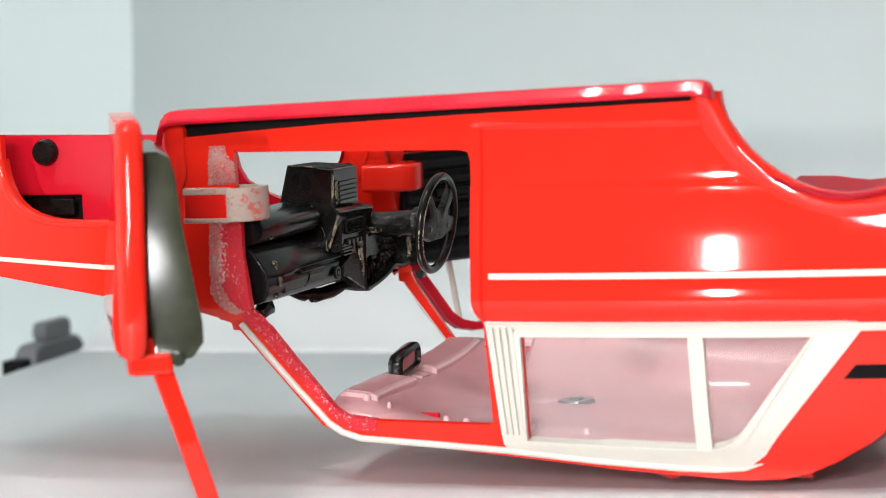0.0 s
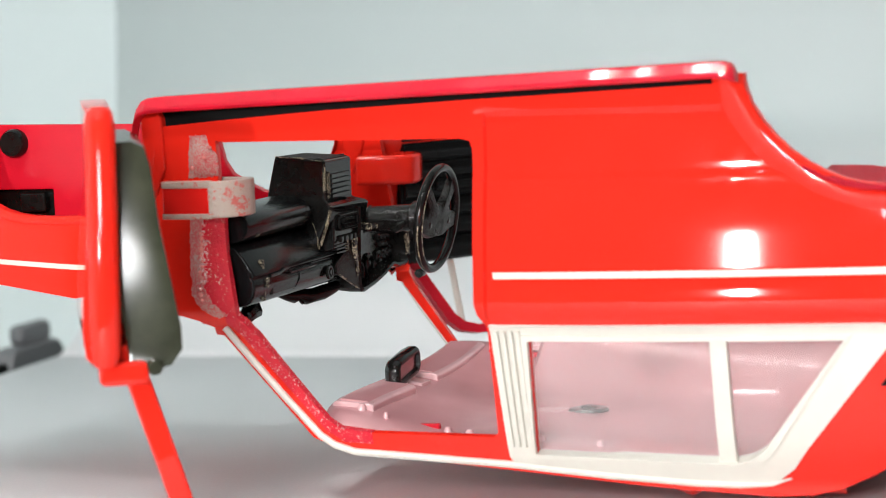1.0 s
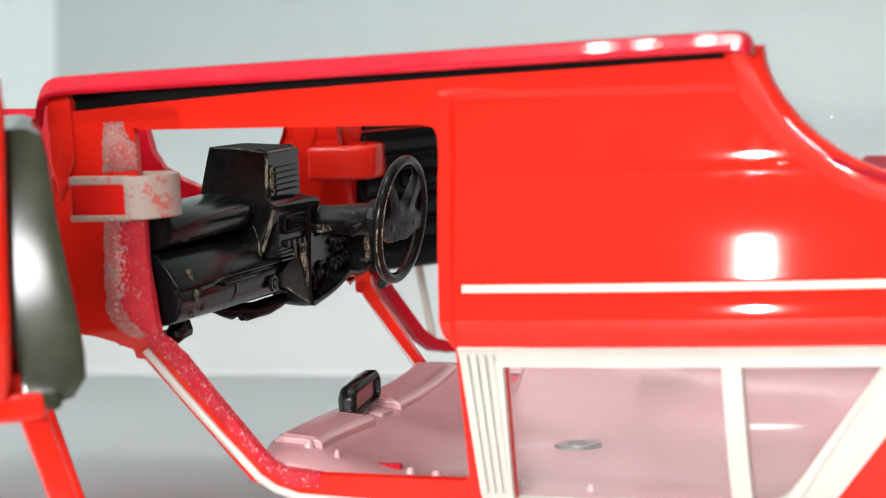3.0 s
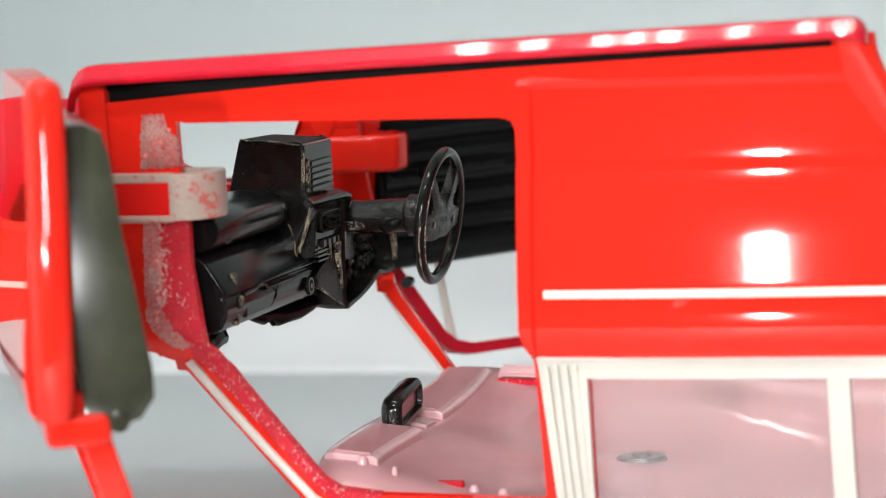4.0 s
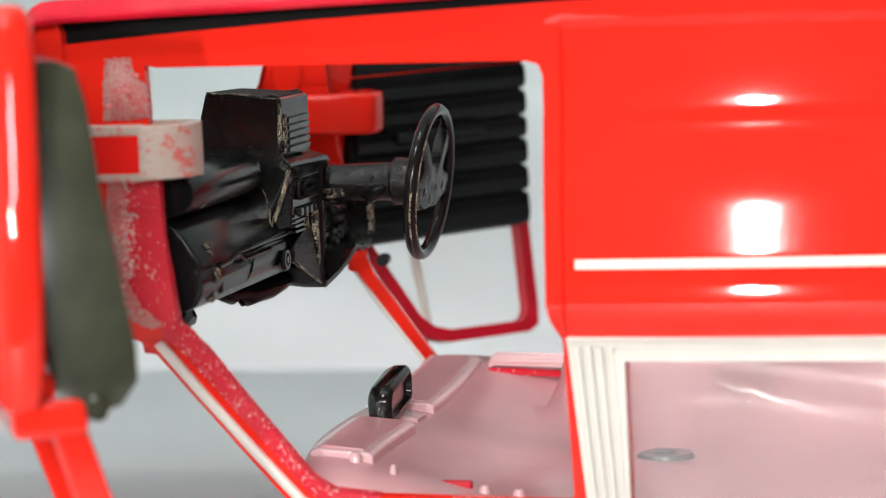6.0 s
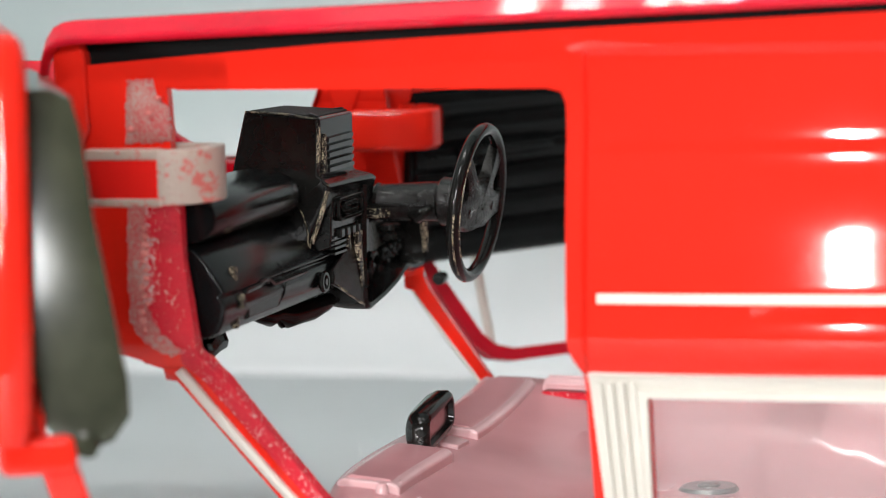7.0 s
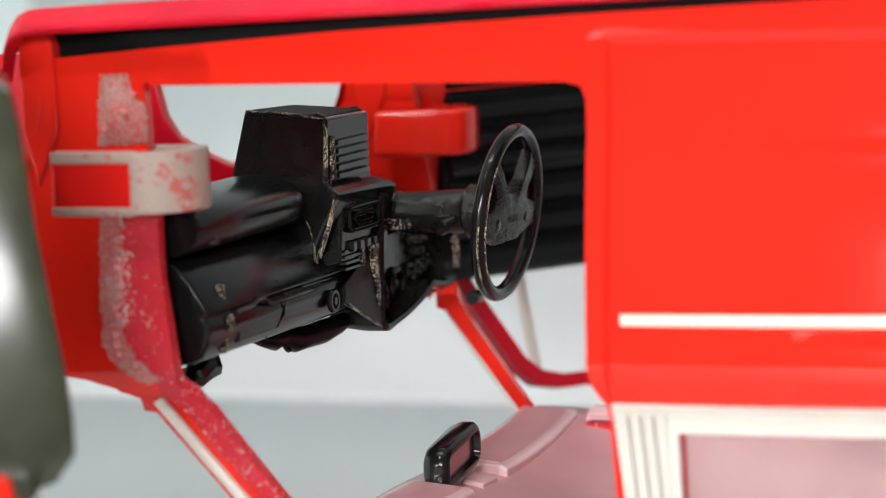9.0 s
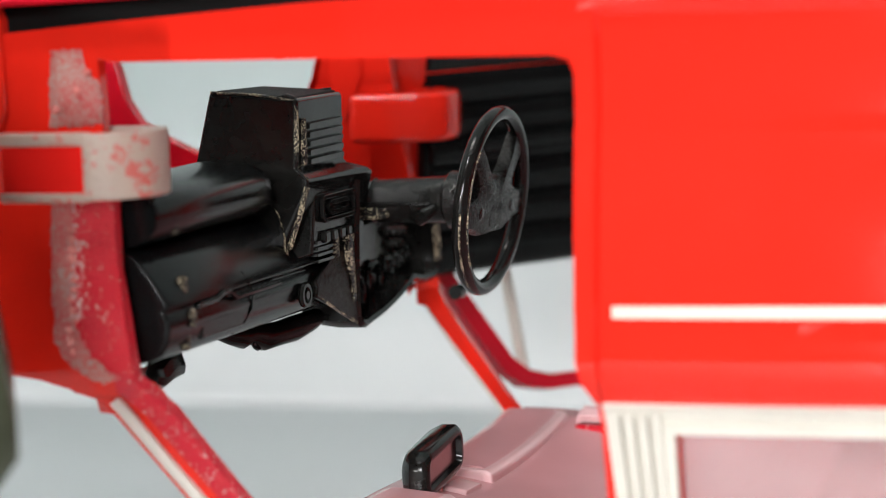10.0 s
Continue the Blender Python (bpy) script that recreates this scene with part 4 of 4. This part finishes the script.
part("horn_pad", tilted(bm), BLACK_MATT, wheel)
x0, y0, z0 = HUB
part("scuffed_edge", tilted(tube([(0.03, -1.225 * math.cos(radians(a)), 1.225 * math.sin(radians(a))) for a in range(-62, 4, 6)], 0.018, 6)), SCUFF, wheel)
part("scuff_patch", loft([rounded(y0 - 0.315, y0 - 0.25, z0 - 0.20, z0 - 0.05, x0 - 1.55, 0.02), rounded(y0 - 0.325, y0 - 0.25, z0 - 0.18, z0 - 0.05, x0 - 1.25, 0.02)]), SCUFF, wheel)
bm = tube([(x0 - 2.2, y0, z0), (x0 - 1.72, y0, z0), (x0 - 1.68, y0, z0), (x0 - 1.6, y0, z0), (x0 - 0.62, y0, z0 + 0.02), (x0 - 0.56, y0, z0 + 0.02), (x0 - 0.5, y0, z0 + 0.02), (x0 - 0.05, y0, z0)], [0.22, 0.22, 0.30, 0.27, 0.29, 0.29, 0.36, 0.33], 20)
part("column", bm, BLACK_GRAIN, wheel, "black steering column shroud", angle=30)
part("column_seam", box(x0 - 1.6, x0 - 0.68, y0 - 0.31, y0 - 0.2, z0 - 0.03, z0 + 0.02), BLACK, wheel, bevel=0.015)
bm = tube([(x0 - 0.95, y0 - 0.2, z0 - 0.16), (x0 - 0.8, y0 - 0.33, z0 - 0.18), (x0 - 0.72, y0 - 0.36, z0 - 0.12), (x0 - 0.62, y0 - 0.3, z0 - 0.05)], [0.06, 0.09, 0.09, 0.05], 10)
part("stalk_stub", bm, BLACK_GRAIN, wheel)
part("column_collar", ring(x0 - 1.5, y0, z0, 0.25, 0.05, "x", 20, 6), BLACK, wheel)
wheel.data.transform(Matrix.Translation(-HUB * CM))
wheel.location = HUB * CM
for o in wheel.children:
    o.matrix_parent_inverse = Matrix.Translation(-HUB * CM)
knob = next(o for o in dash.children if o.name.startswith("knob"))
KNOB_AT = Vector((-4.68, 4.15, 3.30)) * CM
knob.data.transform(Matrix.Translation(-KNOB_AT))
knob.matrix_basis = Matrix.Translation(KNOB_AT)
cam.data.dof.focus_object = knob


# doors, both swung open on bent hinge arms
def door(flip, hx, hy, angle, reach, first, pad, thick):
    """A door of the given reach from its hinge line; its padded panel begins at first."""
    turn = Matrix.Rotation(radians(-angle), 4, "Z")

    def place(bm, lean=0.03):
        for v in bm.verts:
            if not flip:
                v.co.y += lean * (4.3 - v.co.z)
                v.co.x -= 0.12 * (v.co.z - 4.3) * (v.co.x > 2)
            v.co = turn @ v.co + Vector((hx, hy, 0))
        return mirror(bm) if flip else bm

    low = 2.9 if flip else 2.72
    top, back, tip = (6.5, 0.1, reach - 0.72) if flip else (7.3, 1.0, reach)
    bm = fill([[(back, top), (tip - 0.4, top), (tip - 0.15, top - 0.08), (tip - 0.05, top - 0.3), (tip, low + 0.13), (tip - 0.12, low), (back + 0.15, low), (back - 0.05, 3.2)]])
    cut(bm, "z", (2.85, 3.3, 3.8, 4.4, 5.1, 5.25, 5.8))
    bend(bm, lambda x, z: (-0.30 if flip else -0.46) + side_y(0, z))
    shell = part("door", place(bm), RED, car, "red car door swung wide open", solid=thick, bevel=0.14 if flip else 0.22, seg=6)
    if flip:
        # ribbed inner panel, a stack of padded slats
        zs = [2.80, 3.36, 3.80, 4.24, 4.62, 5.06, 5.50, 5.88]
        inner = part("inner_panel", place(box(first, reach - 0.8, 0.10, 0.34, 2.78, 5.88)), RIBBED, shell, "ribbed black plastic door panel", bevel=0.05)
        for a, b in zip(zs, zs[1:]):
            bm = loft([[(x, y, z) for y, z in ((0.30, a + 0.005), (0.40, a + 0.02), (0.45, a + 0.09), (0.46, (a + b) / 2), (0.44, b - 0.06), (0.38, b - 0.015), (0.30, b - 0.005))] for x in (first + 0.05, reach - 0.77)])
            part("slat", place(bm), RIBBED, inner, bevel=0.03)
        part("arm_rest", place(loft([[(1.6, 0.42, 4.30), (1.6, 0.54, 4.42), (1.6, 0.54, 4.56), (1.6, 0.42, 4.62)], [(3.6, 0.42, 4.36), (3.6, 0.53, 4.44), (3.6, 0.53, 4.54), (3.6, 0.42, 4.6)]])), RIBBED, inner, bevel=0.04)
    else:
        # smooth bowed panel seen along its edge, rounded at top and bottom
        secs = []
        for z, k, bow in ((2.50, 0.35, 0.10), (2.62, 0.75, 0.12), (2.9, 0.95, 0.14), (3.3, 1.0, 0.12), (3.9, 1.04, 0.03), (4.5, 1.05, -0.02), (5.2, 1.0, -0.02), (6.2, 0.98, 0.0), (6.6, 0.92, 0.0), (6.72, 0.7, 0.0)):
            y0, y1 = 0.06, 0.06 + pad * k
            nose = [(reach - 0.24 - 0.03 * (z - 3.4) ** 2 + 0.09 * (y1 - y0) / 2 * math.sin(radians(a)) + 0.06 * max(0.0, math.cos(radians(a))) ** 0.4, (y0 + y1) / 2 + bow + (y1 - y0) / 2 * math.sin(radians(a)), z) for a in range(-90, 91, 15)]
            secs.append([(first, y0 + bow + 0.25 * k, z)] + nose + [(first, y1 + bow, z)])
        inner = part("inner_panel", place(loft(secs), 0.08), PANEL, shell, "smooth glossy olive-black door panel edge", bevel=0.05, seg=3)
        rod = [(reach + 0.02 + 0.16 * (1 - ((z - 4.9) / 2.5) ** 2) - 0.10, -0.06, z) for z in (2.7, 2.9, 3.2, 3.6, 4.0, 4.4, 4.8, 5.2, 5.6, 6.0, 6.4, 6.8, 7.1, 7.3, 7.4)]
        part("edge_roll", place(tube(rod, [0.22, 0.27] + [0.29] * 11 + [0.25, 0.15], 16), -0.03), RED, shell, "rounded red rolled edge", angle=70)
        part("panel_cap", place(disc(reach - 0.17, 0.06 + pad * 0.55, 2.62, 0.16, 0.14, "x", 14, 0.6), 0.08), PANEL, inner)
    if not flip:
        part("belt_rail", place(box(back + 0.2, reach - 0.02, -0.30, 0.62, 2.30, 2.74)), RED, shell, bevel=0.12, seg=3)
    # thin window frame leaning inwards
    q, fore = reach - 0.72, 0.0 if flip else 0.8
    frame_pts = [(0.75 + fore, 2.95), (1.75 + fore, 0.95), (2.05 + fore, 0.72), (2.5 + fore, 0.62), (q - 0.05, 0.58), (q + 0.18, 0.68), (q + 0.24, 1.0), (q + 0.38, 2.95)]
    drop, near_in = (-0.42, 0.30) if flip else (1.05, 0.0)
    frame_pts = [(x - near_in * (x > q - 1), z - drop * (z < 2)) for x, z in frame_pts]
    outer, innerl = frame_pts, [(1.05 + fore, 2.95), (1.95 + fore, 1.12), (2.2 + fore, 0.92), (2.55 + fore, 0.82), (q - 0.2, 0.78), (q - 0.06, 0.86), (q, 1.0), (q + 0.14, 2.95)]
    bm = fill([outer + [(x - near_in * (x > q - 1), z - drop * (z < 2)) for x, z in innerl[::-1]]])
    cut(bm, "z", (0.9, 1.4, 2.0))
    bend(bm, lambda x, z: 0.12 + (0.20 if flip else 0.27) * (2.6 - z))
    part("window_frame", place(bm), RED_ROUGH if flip else RED, shell, solid=0.2 if flip else 0.42, bevel=0.05)
    if not flip:
        return shell
    bm = tube([(2.16, 0.10, 2.95), (2.24, 0.42, 1.20)], 0.08, 8)
    part("vent_bar", place(bm), SILVER, shell, "slim silver quarter-light bar")
    return shell


near_door = door(False, -7.84, -0.18, 62.0, 6.2, 1.6, 1.05, 0.5)
far_door = door(True, -5.90, 0.05, 58.0, 5.4, 0.75, 0.0, 0.42)


def hinge(flip, parent):
    path = [(-5.95, -0.34), (-5.2, -0.36), (-4.90, -0.34), (-4.62, -0.24), (-4.44, 0.02), (-4.40, 0.32), (-4.46, 0.52), (-4.62, 0.62), (-5.6, 0.62)]
    path = [(x - (0.18 if flip else 0.30), y) for x, y in path]
    low, high = (4.68, 5.33) if flip else (4.86, 5.58)
    bm = ribbon(path[:3], low, high, 0.2)
    a = part("hinge_arm", mirror(bm) if flip else bm, RED if flip else RED_EDGED, parent, bevel=0.06, seg=3)
    if not flip:
        part("rubbed_edge", ribbon(path[:3], 5.45, 5.595, 0.225), BARE, a, bevel=0.03)
        part("rubbed_edge", ribbon(path[:3], 4.845, 4.96, 0.225), BARE, a, bevel=0.03)
    bm = ribbon(path[2:-1] + [(path[-1][0], 0.80)] if flip else [(path[2][0] - 0.06, path[2][1] - 0.002)] + path[2:], low, high, 0.2)
    if flip:
        for v in bm.verts:
            v.co.y -= 0.10 * (v.co.z - 5.0)
    part("hinge_hook", mirror(bm) if flip else bm, RED if flip else BARE, a, "" if flip else "hinge end rubbed to bare metal", bevel=0.09, seg=4)


hinge(False, near_door)
hinge(True, far_door)

# ---- a spare toy seat standing behind the card's edge ----
seat = thing("toy_armchair", (-21.8, 22.2, TABLE_Z), "small dark grey toy car chair standing beside the card", "toy chair")
CHAIR_BY = Vector((-2.2, 5.4, -0.8))
bm = loft([rounded(15.5, 18.6, -2.2, 0.05, -19.0, 0.5), rounded(15.4, 18.7, -2.3, 0.12, -19.3, 0.55), rounded(15.5, 18.6, -2.2, 0.05, -19.7, 0.5)])
part("backrest", moved(bm, CHAIR_BY), GREY, seat, bevel=0.05)
bm = loft([rounded(16.4, 18.0, 0.10, 0.60, -19.1, 0.2), rounded(16.3, 18.1, 0.06, 0.66, -19.3, 0.22), rounded(16.4, 18.0, 0.10, 0.60, -19.55, 0.2)])
part("headrest", moved(bm, CHAIR_BY), GREY, seat, bevel=0.04)
part("cushion", moved(box(-21.6, -19.4, 15.5, 18.6, -2.7, -2.0), CHAIR_BY), GREY, seat, bevel=0.3, seg=4)
part("seat_base", moved(box(-21.4, -19.4, 15.0, 18.4, TABLE_Z + 0.8, -2.6), CHAIR_BY), GAP, seat, bevel=0.1)
part("side_bracket", moved(box(-19.7, -19.1, 14.7, 15.45, -2.75, -0.25), CHAIR_BY), GAP, seat, "black side bracket", bevel=0.08)

# ---- ceiling lamp with a row of short tubes ----
batten = thing("ceiling_lamp", (-15, -36, 170), "flat white ceiling lamp with a row of bright tubes", "lamp")
part("housing", box(-70, 40, -56, -16, 167.5, 170), PAPER, batten, bevel=0.3)
EMIT, _nt, _sh = material("lit_lamp")
_sh.inputs["Emission Color"].default_value, _sh.inputs["Emission Strength"].default_value = (1.0, 0.98, 0.95, 1), 45.0
# Dim glow added behind the tubes as soft fill from above.
FILL_PANEL, _nt, _sh = material("lit_fill_panel")
_sh.inputs["Emission Color"].default_value, _sh.inputs["Emission Strength"].default_value = (1.0, 0.98, 0.96, 1), 0.5
part("fill_panel", box(-69, 39, -55, -17, 167.35, 167.49), FILL_PANEL, batten, "dim glowing panel added as soft fill", bevel=0.02)
rng = random.Random(5)
x = -57.0
while x < 36:
    w = rng.choice((0.4, 0.6, 0.9, 1.3))
    part("lamp_tube", box(x, x + w, -44, -26, 166.9, 167.34), EMIT, batten, bevel=0.05)
    x += w + rng.choice((2.0, 2.8, 3.4, 4.8))
